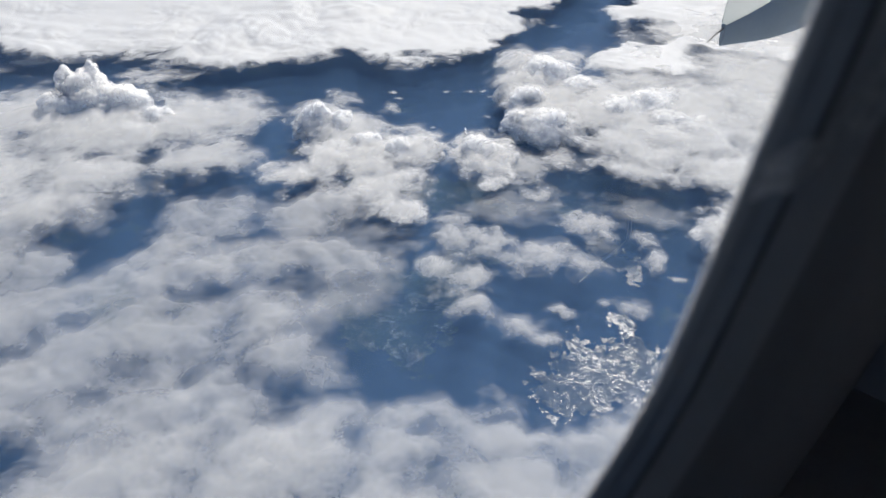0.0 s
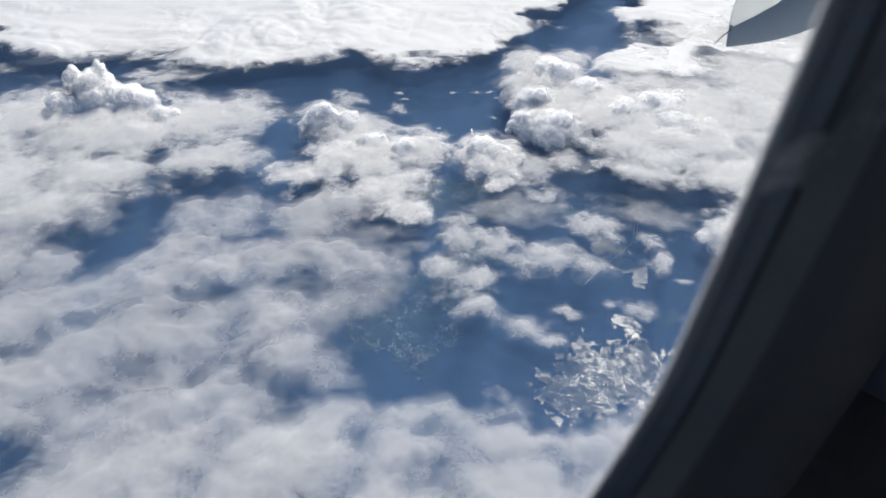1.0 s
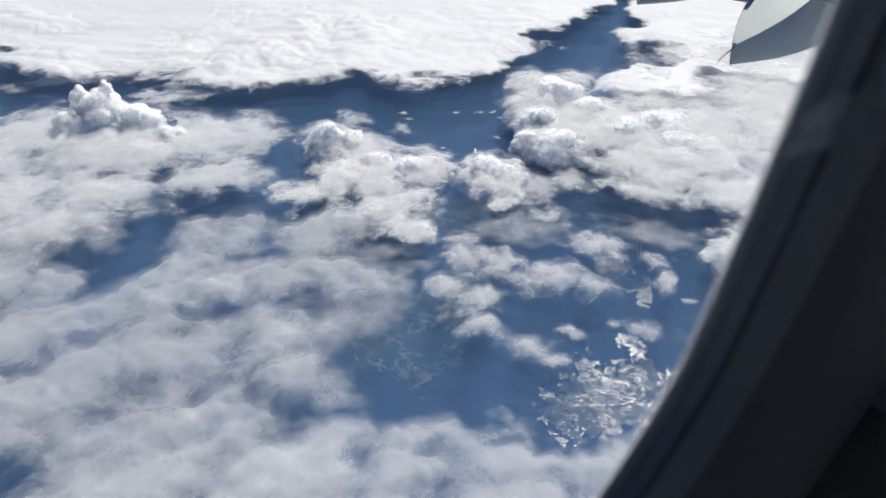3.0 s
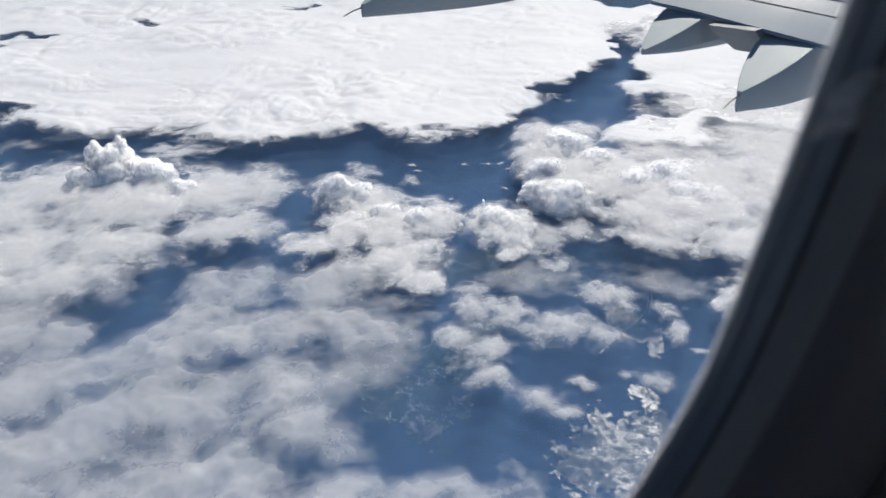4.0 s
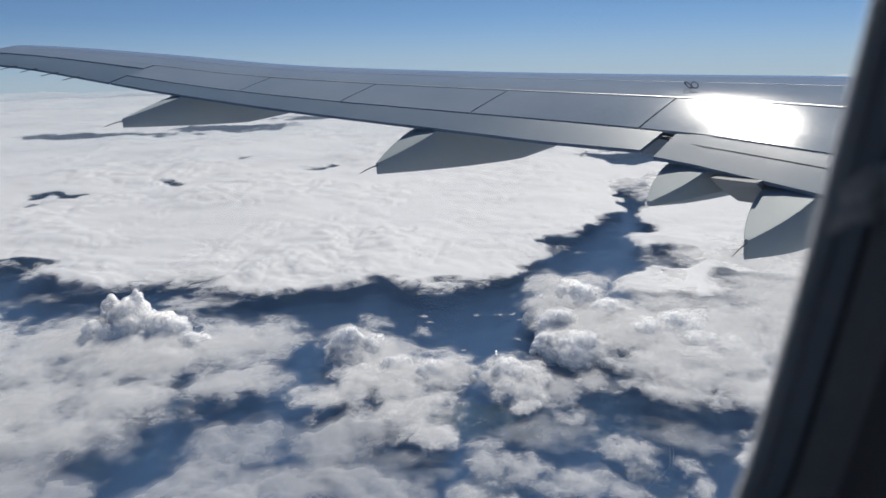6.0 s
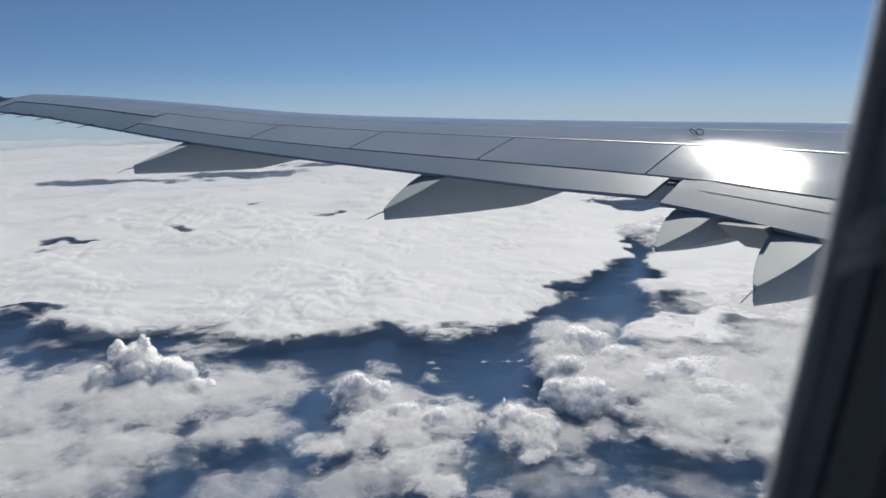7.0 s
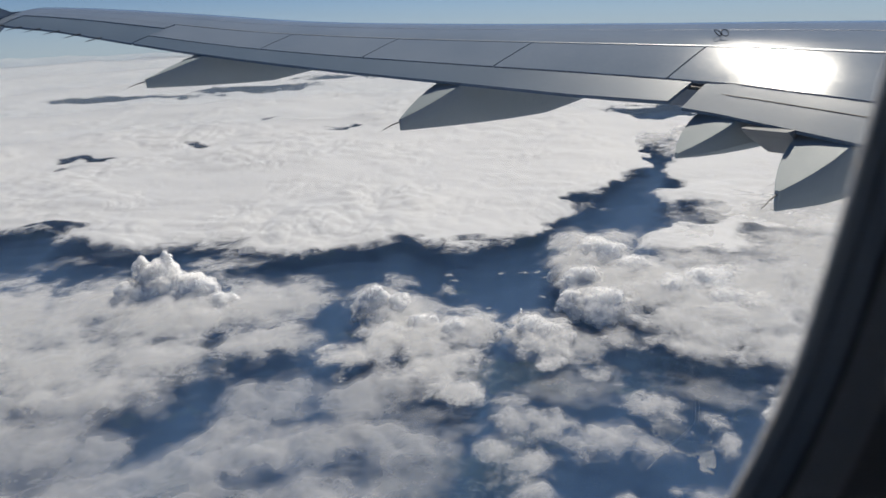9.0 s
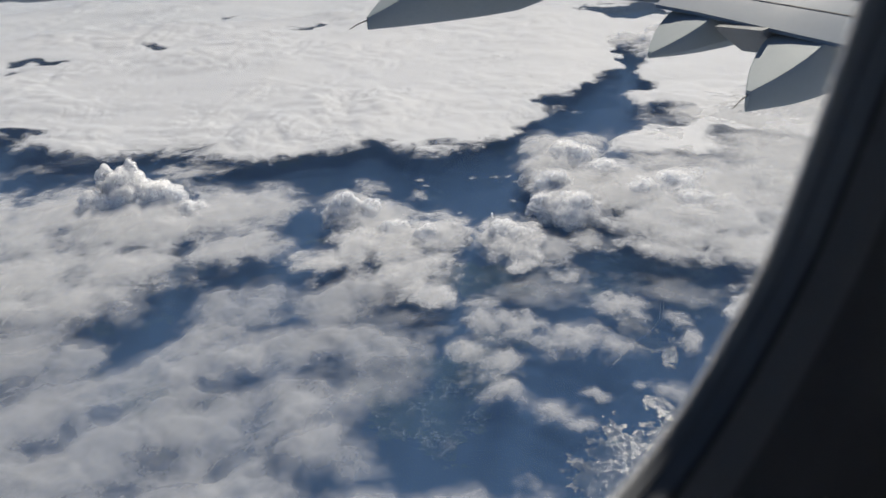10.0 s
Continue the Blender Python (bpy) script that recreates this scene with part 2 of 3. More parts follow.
def cells(x, y, size, seed=0):
    """Rounded puffs: 1 at the middle of each scattered cell, falling to 0 at its rim."""
    x, y = x / size, y / size
    xi, yi = np.floor(x).astype(int), np.floor(y).astype(int)
    best = np.full(x.shape, 9.0)
    for i in (-1, 0, 1):
        for j in (-1, 0, 1):
            h = PERM[(PERM[(xi + i + seed * 37) % 512] + yi + j) % 512]
            best = np.minimum(best, (xi + i + 0.5 + 0.48 * np.cos(h * 2.4) - x) ** 2 + (yi + j + 0.5 + 0.48 * np.sin(h * 3.7) - y) ** 2)
    return 1 - np.minimum(best / 0.7, 1)


def one_piece(keep, n=5):
    """Of a grid of cells the largest patch alone: scraps that hang on nothing are left out."""
    pad = np.pad(keep, ((0, -keep.shape[0] % n), (0, -keep.shape[1] % n)))
    coarse = pad.reshape(pad.shape[0] // n, n, pad.shape[1] // n, n).any((1, 3))
    mark = np.where(coarse, np.arange(1, coarse.size + 1).reshape(coarse.shape), 0)
    for _ in range(400):
        grown = np.pad(mark, 1)
        grown = np.max([grown[1:-1, 1:-1], grown[:-2, 1:-1], grown[2:, 1:-1], grown[1:-1, :-2], grown[1:-1, 2:]], 0) * coarse
        if (grown == mark).all():
            break
        mark = grown
    kinds, counts = np.unique(mark[mark > 0], return_counts=True)
    largest = mark == kinds[counts.argmax()]
    return keep & np.repeat(np.repeat(largest, n, 0), n, 1)[:keep.shape[0], :keep.shape[1]]


def height_sheet(name, X, Y, Z, C, material, dense=1.0, least=-0.55, whole=True):
    """A grid of heights with its cover as a vertex attribute; the part with no cover at all is left out."""
    keep = C > least
    if whole:
        keep = one_piece(keep)
    quad = keep[:-1, :-1] | keep[1:, :-1] | keep[:-1, 1:] | keep[1:, 1:]
    idx = np.arange(X.size).reshape(X.shape)
    faces = np.stack([idx[:-1, :-1], idx[:-1, 1:], idx[1:, 1:], idx[1:, :-1]], -1)[quad]
    used = np.unique(faces)
    back = np.full(X.size, -1)
    back[used] = np.arange(len(used))
    co = np.stack([X.ravel(), Y.ravel(), Z.ravel()], 1)[used]
    me = bpy.data.meshes.new(name)
    me.vertices.add(len(co))
    me.vertices.foreach_set("co", co.ravel())
    me.loops.add(faces.size)
    me.loops.foreach_set("vertex_index", back[faces].ravel())
    me.polygons.add(len(faces))
    me.polygons.foreach_set("loop_start", np.arange(0, faces.size, 4))
    me.update(calc_edges=True)
    me.attributes.new("cover", "FLOAT", "POINT").data.foreach_set("value", C.ravel()[used].astype(np.float32))
    me.attributes.new("dense", "FLOAT", "POINT").data.foreach_set("value", (np.zeros(X.size, np.float32) + np.ravel(dense)).astype(np.float32)[used])
    me.materials.append(material)
    me.shade_smooth()
    return new(name, me)


# ---- the country far below ----
GROUND_Z = -236.0
bm = bmesh.new()
bmesh.ops.create_circle(bm, cap_ends=True, radius=5200, segments=128)
ground = part("ground", bm, GROUND)
ground.location = (0, 0, GROUND_Z)
tagged(ground, "dark blue sea and hazy coastal land far below", "ground", kind="structure")


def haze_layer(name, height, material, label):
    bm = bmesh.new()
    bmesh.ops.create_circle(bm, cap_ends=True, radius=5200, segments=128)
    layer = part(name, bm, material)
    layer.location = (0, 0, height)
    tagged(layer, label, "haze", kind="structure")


# stacked blue discs paint the haze; the highest also tints the clouds
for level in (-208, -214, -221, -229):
    haze_layer("sea_haze_tint", level, HAZE, "thin blue tinted sheet painted as haze over sea and coast")
haze_layer("upper_haze_tint", -181, haze_top_material(), "faint blue tinted sheet painted as haze over the clouds")


def flats(label, shapes, step, seed, wave, lift, name="lagoon", material=None):
    """Shallow water and wet flats with a ragged shore."""
    X, Y = np.meshgrid(np.arange(min(q[0] - 1.5 * q[2] for q in shapes), max(q[0] + 1.5 * q[2] for q in shapes), step),
                       np.arange(min(q[1] - 1.5 * q[3] for q in shapes), max(q[1] + 1.5 * q[3] for q in shapes), step))
    C, _ = ovals(X + fbm(X, Y, wave, 6, seed) * wave * 0.6, Y + fbm(X, Y, wave, 6, seed + 5) * wave * 0.6, shapes)
    C = C + 0.08 + 0.3 * fbm(X, Y, wave * 0.45, 6, seed + 9)
    return tagged(height_sheet(name, X, Y, 0 * X + GROUND_Z + lift, C, material or WATER, 1.0, 0.0, False), label, name.split("_")[-1], kind="structure")


# ---- clouds ----
CLOUD_Z = -203.0


def bumps(X, Y, size, seed):
    return 0.5 * fbm(X, Y, size, 3, seed, True) + 0.6 * fbm(X, Y, size * 2.6, 3, seed + 9)


def ovals(X, Y, shapes):
    """Cover and height from overlapping ovals: x, y, half-width, half-depth, turn, height."""
    cover, tall, weight = np.full(X.shape, -2.0), 0.0, 1e-6
    for cx, cy, rx, ry, turn, high in shapes:
        a = radians(turn)
        u = ((X - cx) * math.cos(a) + (Y - cy) * math.sin(a)) / rx
        v = (-(X - cx) * math.sin(a) + (Y - cy) * math.cos(a)) / ry
        r = np.sqrt(u * u + v * v)
        cover = np.maximum(cover, 1.05 - r)
        w = np.exp(-r ** 2 * 1.1)
        tall, weight = tall + w * high, weight + w
    return np.clip(cover, -1, 1), tall / np.maximum(weight, 0.5)


def lump(detail):
    ball = bmesh.new()
    bmesh.ops.create_icosphere(ball, subdivisions=detail, radius=1)
    unit, tris = np.array([v.co for v in ball.verts]), np.array([[v.index for v in f.verts] for f in ball.faces])
    ball.free()
    return unit, tris


BIG, SMALL = lump(3), lump(2)
CURLS = bpy.data.textures.new("curls", "CLOUDS")
CURLS.noise_scale, CURLS.noise_depth = 5.0, 3
FRAYS = bpy.data.textures.new("frays", "CLOUDS")
FRAYS.noise_scale, FRAYS.noise_depth = 1.7, 3


def heap(spots, seed, material, parent, lift):
    """Rounded cauliflower heads of a cumulus: large lumps set with small ones. Spots: x, y, radius, height, how many."""
    rnd = random.Random(seed)
    co, faces, total = [], [], 0

    def add(shape, c, size, flat):
        nonlocal total
        unit, tris = shape
        p = unit * np.array((1, 1, flat))
        w = 1 + 0.2 * fbm(p[:, 0] * 1.2 + total * 0.31, p[:, 1] * 1.2 + p[:, 2] * 0.9 + total * 0.17, 1.0, 3, seed)
        faces.append(tris + total)
        co.append(c + p * size * w[:, None])
        total += len(unit)

    for cx, cy, rad, high, count in spots:
        for k in range(count):
            a, q = rnd.uniform(0, 2 * math.pi), rnd.random() ** 0.8
            reach = rad * (1 - q ** 1.6) ** 0.5 * rnd.uniform(0.3, 0.85)
            size = rad * rnd.uniform(0.18, 0.40) * (1.05 - 0.5 * q)
            c = np.array((cx + reach * math.cos(a), cy + reach * math.sin(a), CLOUD_Z + lift - 3 + high * q * 0.92 - size * 0.3))
            add(BIG, c, size, rnd.uniform(0.75, 1.0))
            for j in range(3):
                v = np.array((rnd.gauss(0, 1), rnd.gauss(0, 1) - 0.3, abs(rnd.gauss(0, 1)) * 0.9))
                add(SMALL, c + v / np.linalg.norm(v) * size * 0.85, size * rnd.uniform(0.22, 0.45), rnd.uniform(0.8, 1.0))

    def solid(name, points, paint, grain, curl):
        me = bpy.data.meshes.new(name)
        me.from_pydata(points.tolist(), [], np.concatenate(faces).tolist())
        me.materials.append(paint)
        ob = new(name, me)
        union = ob.modifiers.new("union", "REMESH")
        union.mode, union.voxel_size, union.use_smooth_shade = "VOXEL", grain, True
        soften = ob.modifiers.new("soften", "SMOOTH")
        soften.factor, soften.iterations = 0.5, 11
        puffs = ob.modifiers.new("curls", "DISPLACE")
        puffs.texture, puffs.texture_coords, puffs.strength, puffs.mid_level = CURLS, "GLOBAL", curl, 0.45
        frays = ob.modifiers.new("frays", "DISPLACE")
        frays.texture, frays.texture_coords, frays.strength, frays.mid_level = FRAYS, "GLOBAL", curl * 0.3, 0.45
        return ob

    ob = solid("cumulus_head", np.concatenate(co), material, 0.75, 1.3)
    ob.parent = parent
    shroud = solid("shroud", np.concatenate([c.mean(0) + (c - c.mean(0)) * 1.25 for c in co]), SHROUD, 1.15, 2.5)
    shroud.parent = ob
    tagged(shroud, "torn thin cloud round the head")
    return tagged(ob, "bright rounded cumulus head")


def cloud(label, shapes, material, step, puff, seed, lift=0.0, wave=22.0, heads=(), dense=1.0):
    xs = [s[0] - 1.6 * s[2] for s in shapes] + [s[0] + 1.6 * s[2] for s in shapes]
    ys = [s[1] - 1.6 * s[3] for s in shapes] + [s[1] + 1.6 * s[3] for s in shapes]
    X, Y = np.meshgrid(np.arange(min(xs), max(xs), step), np.arange(min(ys), max(ys), step))
    wx, wy = fbm(X, Y, wave * 1.3, 4, seed + 20) * wave * 0.45, fbm(X, Y, wave * 1.3, 4, seed + 30) * wave * 0.45
    C, T = ovals(X + wx, Y + wy, shapes)
    C = C + 0.3 * fbm(X, Y, wave, 4, seed + 3)
    dome = 0.5 + 0.5 * np.clip(C + 0.1, 0, 1) ** 1.2      # thin edges trail off level with the body
    T = np.minimum(T, 1.2)
    Z = CLOUD_Z + lift + puff * T * dome * (0.6 + 0.35 * bumps(X, Y, wave, seed) + 0.2 * min(1, wave / 24) ** 2 * cells(X + wx * 0.4, Y + wy * 0.4, wave * 0.55, seed) + 0.05 * min(1, wave / 24) ** 2 * cells(X, Y, wave * 0.22, seed + 1))
    thick, swell = np.full(X.shape, dense), 0 * X
    for hx, hy, rad, high, _ in heads:
        near = np.exp(-((X - hx) ** 2 + (Y - hy) ** 2) / (1.5 * rad) ** 2)
        thick, swell = np.maximum(thick, dense + (1 - dense) * near), np.maximum(swell, 0.2 * high * near)
    Z = Z + swell
    ob = tagged(height_sheet("cloud", X, Y, Z, C, material, thick), label, "cloud", "clouds below the aircraft")
    for k, thin in enumerate((0.4, 0.3)):
        veil_cover = C - 0.12 * k + 0.3 * fbm(X, Y, wave * 0.8, 4, seed + 40 + k)
        veil_z = Z + puff * (0.14 + 0.16 * k) * (1 + fbm(X, Y, wave, 3, seed + 50 + k))
        veil = height_sheet("veil", X[::2, ::2], Y[::2, ::2], veil_z[::2, ::2], veil_cover[::2, ::2], VEIL, thin * dense)
        veil.parent = ob
        tagged(veil, "thin ragged veil over the cloud")
    if heads:
        heap(heads, seed, HEAP, ob, lift)
    return ob


def cumulus_material():
    """Light wanders through the heap before it leaves again, and evens out its shading."""
    k = Nodes("cumulus_solid")
    big, fine = k.noise(0.2, 8, 0.62), k.noise(0.9, 6, 0.62)
    rough = k.bump(k.math("ADD", big, k.math("MULTIPLY", fine, 0.4)), 0.25, 2.0)
    lean = k.add("VectorMath", i0=rough, i1=(0.52, 0.52, 0.52))
    lean.operation = "MULTIPLY"
    up = k.add("VectorMath", i0=lean.outputs[0], i1=(0, 0, 0.48))
    norm = k.add("VectorMath", i0=up.outputs[0])
    norm.operation = "NORMALIZE"
    p = k.add("BsdfPrincipled", Base_Color=(0.95, 0.95, 0.95, 1), Roughness=1.0, Subsurface_Weight=1.0, Subsurface_Radius=(1.0, 1.0, 1.02),
              Subsurface_Scale=42.0, Normal=norm.outputs[0])
    p.inputs["Specular IOR Level"].default_value = 0.0
    return k.done(p.outputs[0])


def shroud_material():
    k = Nodes("torn_cloud")
    big, fine = k.add("TexNoise", Scale=0.14, Detail=8.0, Roughness=0.62, Distortion=0.6, Vector=k.pos).outputs["Fac"], k.noise(0.8, 5)
    alpha = k.remap(k.math("ADD", k.math("MULTIPLY", big, 0.8), k.math("MULTIPLY", fine, 0.2)), 0.32, 0.66, 0.0, 0.68, True)
    d, tr, clear = k.add("BsdfDiffuse", Color=(0.95, 0.95, 0.95, 1)), k.add("BsdfTranslucent", Color=(0.95, 0.95, 0.95, 1)), k.add("BsdfTransparent")
    body = k.add("MixShader", Fac=0.5, i1=d.outputs[0], i2=tr.outputs[0])
    return k.done(k.add("MixShader", Fac=alpha, i1=clear.outputs[0], i2=body.outputs[0]).outputs[0])


SHROUD = shroud_material()
HEAP = cumulus_material()
BANK = cloud_material("cloud_bank", 0.05, -0.12, 0.42, 0.40, 0.40, 0.35, 0.32, 0.17, 0.5)
WISPY = cloud_material("ragged_cloud", 0.085, -0.05, 0.95, 0.2, 0.45, torn=0.5)
SOFT = cloud_material("soft_cloud", 0.05, -0.1, 0.85, 0.2, 0.45, torn=0.45)
CRISP = cloud_material("cumulus_cloud", 0.07, -0.05, 0.7, 0.24, 0.45, 0.3, 0.45, 0.0, 0.4)
THIN = cloud_material("thin_cloud", 0.09, 0.0, 1.1, 0.12, 0.5)
VEIL = cloud_material("cloud_veil", 0.06, -0.1, 1.0, 0.1, 0.6)


def cloud_bank():
    """The great sheet that reaches the horizon, with its blue channel and slits."""
    az, rng = np.radians(np.linspace(-46, 42, 600)), np.exp(np.linspace(math.log(540), math.log(4900), 520))
    A, G = np.meshgrid(az, rng)
    X, Y = G * np.tan(A), G
    wx, wy = fbm(X, Y, 90, 5, 2) * 45, fbm(X, Y, 90, 5, 3) * 45
    Xw, Yw = X + wx, Y + wy
    front = np.interp(Xw, (-2000, -484, -395, -331, -274, -218, -168, -120, -74, -26, 21, 61, 84, 128, 166, 214, 248, 400),
                      (900, 680, 660, 633, 614, 591, 583, 575, 585, 580, 593, 610, 638, 699, 765, 842, 902, 1300))
    left = (Yw - front) / 70
    bound = np.interp(Yw, (560, 624, 649, 708, 764, 828, 918, 1300), (150, 200, 233, 231, 238, 266, 274, 330))
    right = np.minimum((Xw - bound) / 45, (Yw - 570) / 50)
    C = np.clip(np.maximum(left, right), -1, 1)
    for cx, cy, rx, ry, deep in ((-900, 1970, 300, 60, 1.0), (-560, 2110, 240, 80, 1.1), (-300, 2400, 240, 140, 1.1), (-559, 1080, 55, 26, 0.9), (-590, 1011, 55, 26, 0.8),
                                 (-410, 1198, 60, 22, 0.75), (-203, 1339, 50, 20, 0.8), (372, 1343, 67, 90, 1.7), (280, 985, 34, 50, 0.9), (-345, 1455, 50, 22, 0.6)):
        C = C - 1.4 * deep * np.exp(-((Xw - cx) / rx) ** 2 - ((Yw - cy) / ry) ** 2)
    C = C + 0.16 * fbm(X, Y, 60, 4, 5)
    lumpy = 0.1 + 0.9 * np.clip(0.45 + 1.3 * fbm(X, Y, 200, 4, 8), 0, 1)
    Z = CLOUD_Z + 4.5 + 3 * np.clip(C + 0.2, 0, 1) ** 1.1 + lumpy * np.clip(C + 0.9, 0.25, 1) * (5 * cells(X + 0.5 * wx, Y + 0.5 * wy, 42, 6) + 2.2 * cells(X + 0.25 * wx, Y + 0.25 * wy, 15, 7) + 3 * fbm(X, Y, 70, 3, 6)) + 7 * fbm(X, Y, 300, 3, 4)
    return tagged(height_sheet("cloud_bank", X, Y, Z, C, BANK), "broad white sheet of cloud reaching the horizon, cut by blue gaps", "cloud", kind="stuff")


def bounce_clouds_behind():
    """Unseen cloud added beneath, beside and behind the aircraft to bounce light onto it."""
    A, G = np.meshgrid(np.radians(np.linspace(0, 360, 260)), np.exp(np.linspace(math.log(30), math.log(4900), 130)))
    X, Y = G * np.sin(A), G * np.cos(A)
    C = 0.35 + 0.7 * fbm(X, Y, 320, 5, 61)
    ahead = np.minimum(Y / 140 - 1, np.minimum(X + 0.95 * Y + 60, 0.83 * Y + 60 - X) / 120)      # the stretch ahead has its own clouds
    C = C - 2.5 * np.clip(ahead + 0.2, 0, 1)
    Z = CLOUD_Z + 10 * np.clip(C, 0, 1) + 5 * bumps(X, Y, 120, 62)
    return tagged(height_sheet("bounce_cloud", X, Y, Z, C, SOFT), "unseen broken white cloud field added behind the aircraft to bounce light", "cloud", kind="stuff")


def glowing_haze(radius, thick, top):
    """Haze painted as a glowing see-through wall that swallows the far edge of the clouds."""
    k = Nodes("glowing_haze")
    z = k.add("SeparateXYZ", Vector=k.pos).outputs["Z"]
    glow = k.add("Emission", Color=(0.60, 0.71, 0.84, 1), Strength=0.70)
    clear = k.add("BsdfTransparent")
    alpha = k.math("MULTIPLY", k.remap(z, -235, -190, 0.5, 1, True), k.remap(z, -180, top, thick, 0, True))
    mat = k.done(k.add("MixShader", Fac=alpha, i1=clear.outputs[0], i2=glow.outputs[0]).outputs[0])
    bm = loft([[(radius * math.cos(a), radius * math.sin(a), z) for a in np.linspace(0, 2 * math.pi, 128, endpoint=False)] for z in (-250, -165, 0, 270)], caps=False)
    tagged(part("backdrop", bm, mat), "pale blue glow painted as haze along the far horizon", "haze", kind="structure")


# nested glowing walls, so the painted haze thickens with distance
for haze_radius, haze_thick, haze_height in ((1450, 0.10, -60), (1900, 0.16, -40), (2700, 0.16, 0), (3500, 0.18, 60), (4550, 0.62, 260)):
    glowing_haze(haze_radius, haze_thick, haze_height)
cloud_bank()
bounce_clouds_behind()
cloud("tall white cumulus tower over a spreading grey-white base",
      [(-270, 480, 60, 81, 29, 0.5), (-198, 459, 64, 68, 23, 0.7), (-149, 478, 49, 57, 17, 0.5), (-118, 488, 30, 43, 14, 0.4), (-244, 392, 44, 70, 32, 0.4), (-192, 391, 49, 41, 26, 0.5), (-126, 417, 32, 29, 17, 0.4), (-201, 363, 47, 23, 29, 0.4), (-221, 511, 33, 41, 23, 1.2), (-325, 471, 43, 115, 35, 0.4)],
      CRISP, 1.1, 12, 1, 2, 26, heads=[(-222.2, 496.7, 25.3, 36.8, 70), (-216.6, 502, 12.9, 45.3, 40), (-236.8, 502.4, 14, 40.9, 36), (-197.2, 496.2, 21.7, 26.6, 55), (-243, 486.4, 17.5, 24.5, 40), (-171.8, 480, 18.2, 15, 40)], dense=0.78)
cloud("thin flat veil of cloud beside the cumulus tower",
      [(-197, 577, 41, 16, 19, 0.2), (-218, 586, 21, 12, 20, 0.2)],
      THIN, 0.7, 3, 51, 2, 12, dense=0.7)
cloud("white cumulus heap with a bright rounded top",
      [(-58, 476, 25, 34, 7, 1.1), (-34, 456, 24, 34, 4, 0.9), (-21, 419, 29, 36, 3, 0.7), (5, 428, 28, 33, -1, 0.7), (18, 427, 13, 22, -2, 0.6), (-46, 412, 22, 33, 6, 0.5), (-13, 377, 30, 30, 2, 0.5), (0, 349, 14, 14, 0, 0.3), (-69, 396, 21, 20, 10, 0.3)],
      CRISP, 0.8, 10, 3, 1, 18, heads=[(-57.9, 464.8, 16.2, 24.7, 60), (-67.4, 465, 11.3, 18.6, 30), (-42.5, 460.7, 16.8, 19.2, 50), (-25.5, 432.7, 15.9, 15.1, 45), (-1, 423.6, 19.3, 14, 55), (15.9, 428.4, 12, 11.7, 30), (-44.1, 430.4, 17, 9.2, 35)], dense=0.97)
cloud("small cumulus with one thin upright finger",
      [(49, 422, 22, 35, -7, 0.9), (58, 406, 14, 24, -8, 0.6), (55, 379, 9, 9, -8, 0.3), (34, 417, 10, 13, -5, 0.4)],
      CRISP, 0.5, 9, 4, 0, 13, heads=[(45.4, 422.7, 15.7, 16.6, 55), (41.4, 437.7, 3.5, 18.6, 26), (43.2, 431.4, 6.1, 13.4, 20), (56.6, 415.8, 14.8, 14, 45), (61.7, 403.5, 10.1, 8.1, 25)], dense=0.95)
cloud("thin torn cloud between two cumulus heaps",
      [(78, 405, 16, 26, -11, 0.4), (102, 417, 13, 21, -14, 0.4), (78, 371, 17, 10, -12, 0.2)],
      WISPY, 0.7, 6, 24, -2, 14, dense=0.6)
cloud("large bright lumpy cumulus bank",
      [(116, 576, 37, 48, -11, 0.9), (93, 530, 25, 54, -10, 1), (108, 489, 32, 51, -12, 0.9), (151, 488, 52, 77, -17, 0.7), (210, 487, 63, 107, -23, 0.6), (282, 526, 60, 187, -28, 0.5), (146, 425, 39, 36, -19, 0.6), (192, 415, 47, 54, -25, 0.5), (136, 387, 38, 18, -19, 0.4), (189, 380, 33, 33, -26, 0.4), (215, 369, 30, 61, -30, 0.4), (212, 574, 61, 65, -20, 0.5), (302, 643, 88, 128, -25, 0.4), (383, 678, 76, 228, -29, 0.4)],
      CRISP, 1.35, 12, 5, 3, 28, heads=[(112, 550.1, 29.3, 22.1, 60), (86.2, 530.3, 16.4, 17.5, 36), (91, 488.8, 20.4, 21.2, 50), (100.5, 455.1, 20.9, 17.6, 50), (135.2, 518.5, 24.9, 15.5, 45), (150.2, 474.1, 27.6, 14.7, 50), (80.4, 464.3, 13.8, 13.3, 30), (181.5, 489.4, 31, 12.4, 45), (192.8, 448.7, 29.3, 10.9, 45)], dense=1)
cloud("grey-white ragged cumulus ridge in the middle of the gap",
      [(29, 340, 14, 12, -5, 0.6), (25, 316, 18, 14, -5, 0.8), (47, 310, 19, 14, -9, 0.9), (69, 300, 25, 16, -13, 1), (88, 289, 14, 11, -17, 0.6), (27, 281, 16, 15, -6, 0.6), (31, 259, 13, 12, -7, 0.5), (47, 246, 15, 11, -11, 0.4), (58, 236, 11, 7, -14, 0.3), (17, 291, 13, 16, -3, 0.5)],
      WISPY, 0.55, 9, 6, 0, 15, dense=0.7)
cloud("small white cloud puff over the coast",
      [(102, 333, 18, 15, -17, 0.7), (109, 323, 9, 9, -19, 0.4)],
      WISPY, 0.45, 7, 7, -2, 11, dense=0.8)
cloud("small ragged cloud above the harbour",
      [(127, 315, 13, 9, -22, 0.6), (129, 296, 8, 12, -24, 0.6)],
      WISPY, 0.45, 7, 8, -3, 11, dense=0.75)
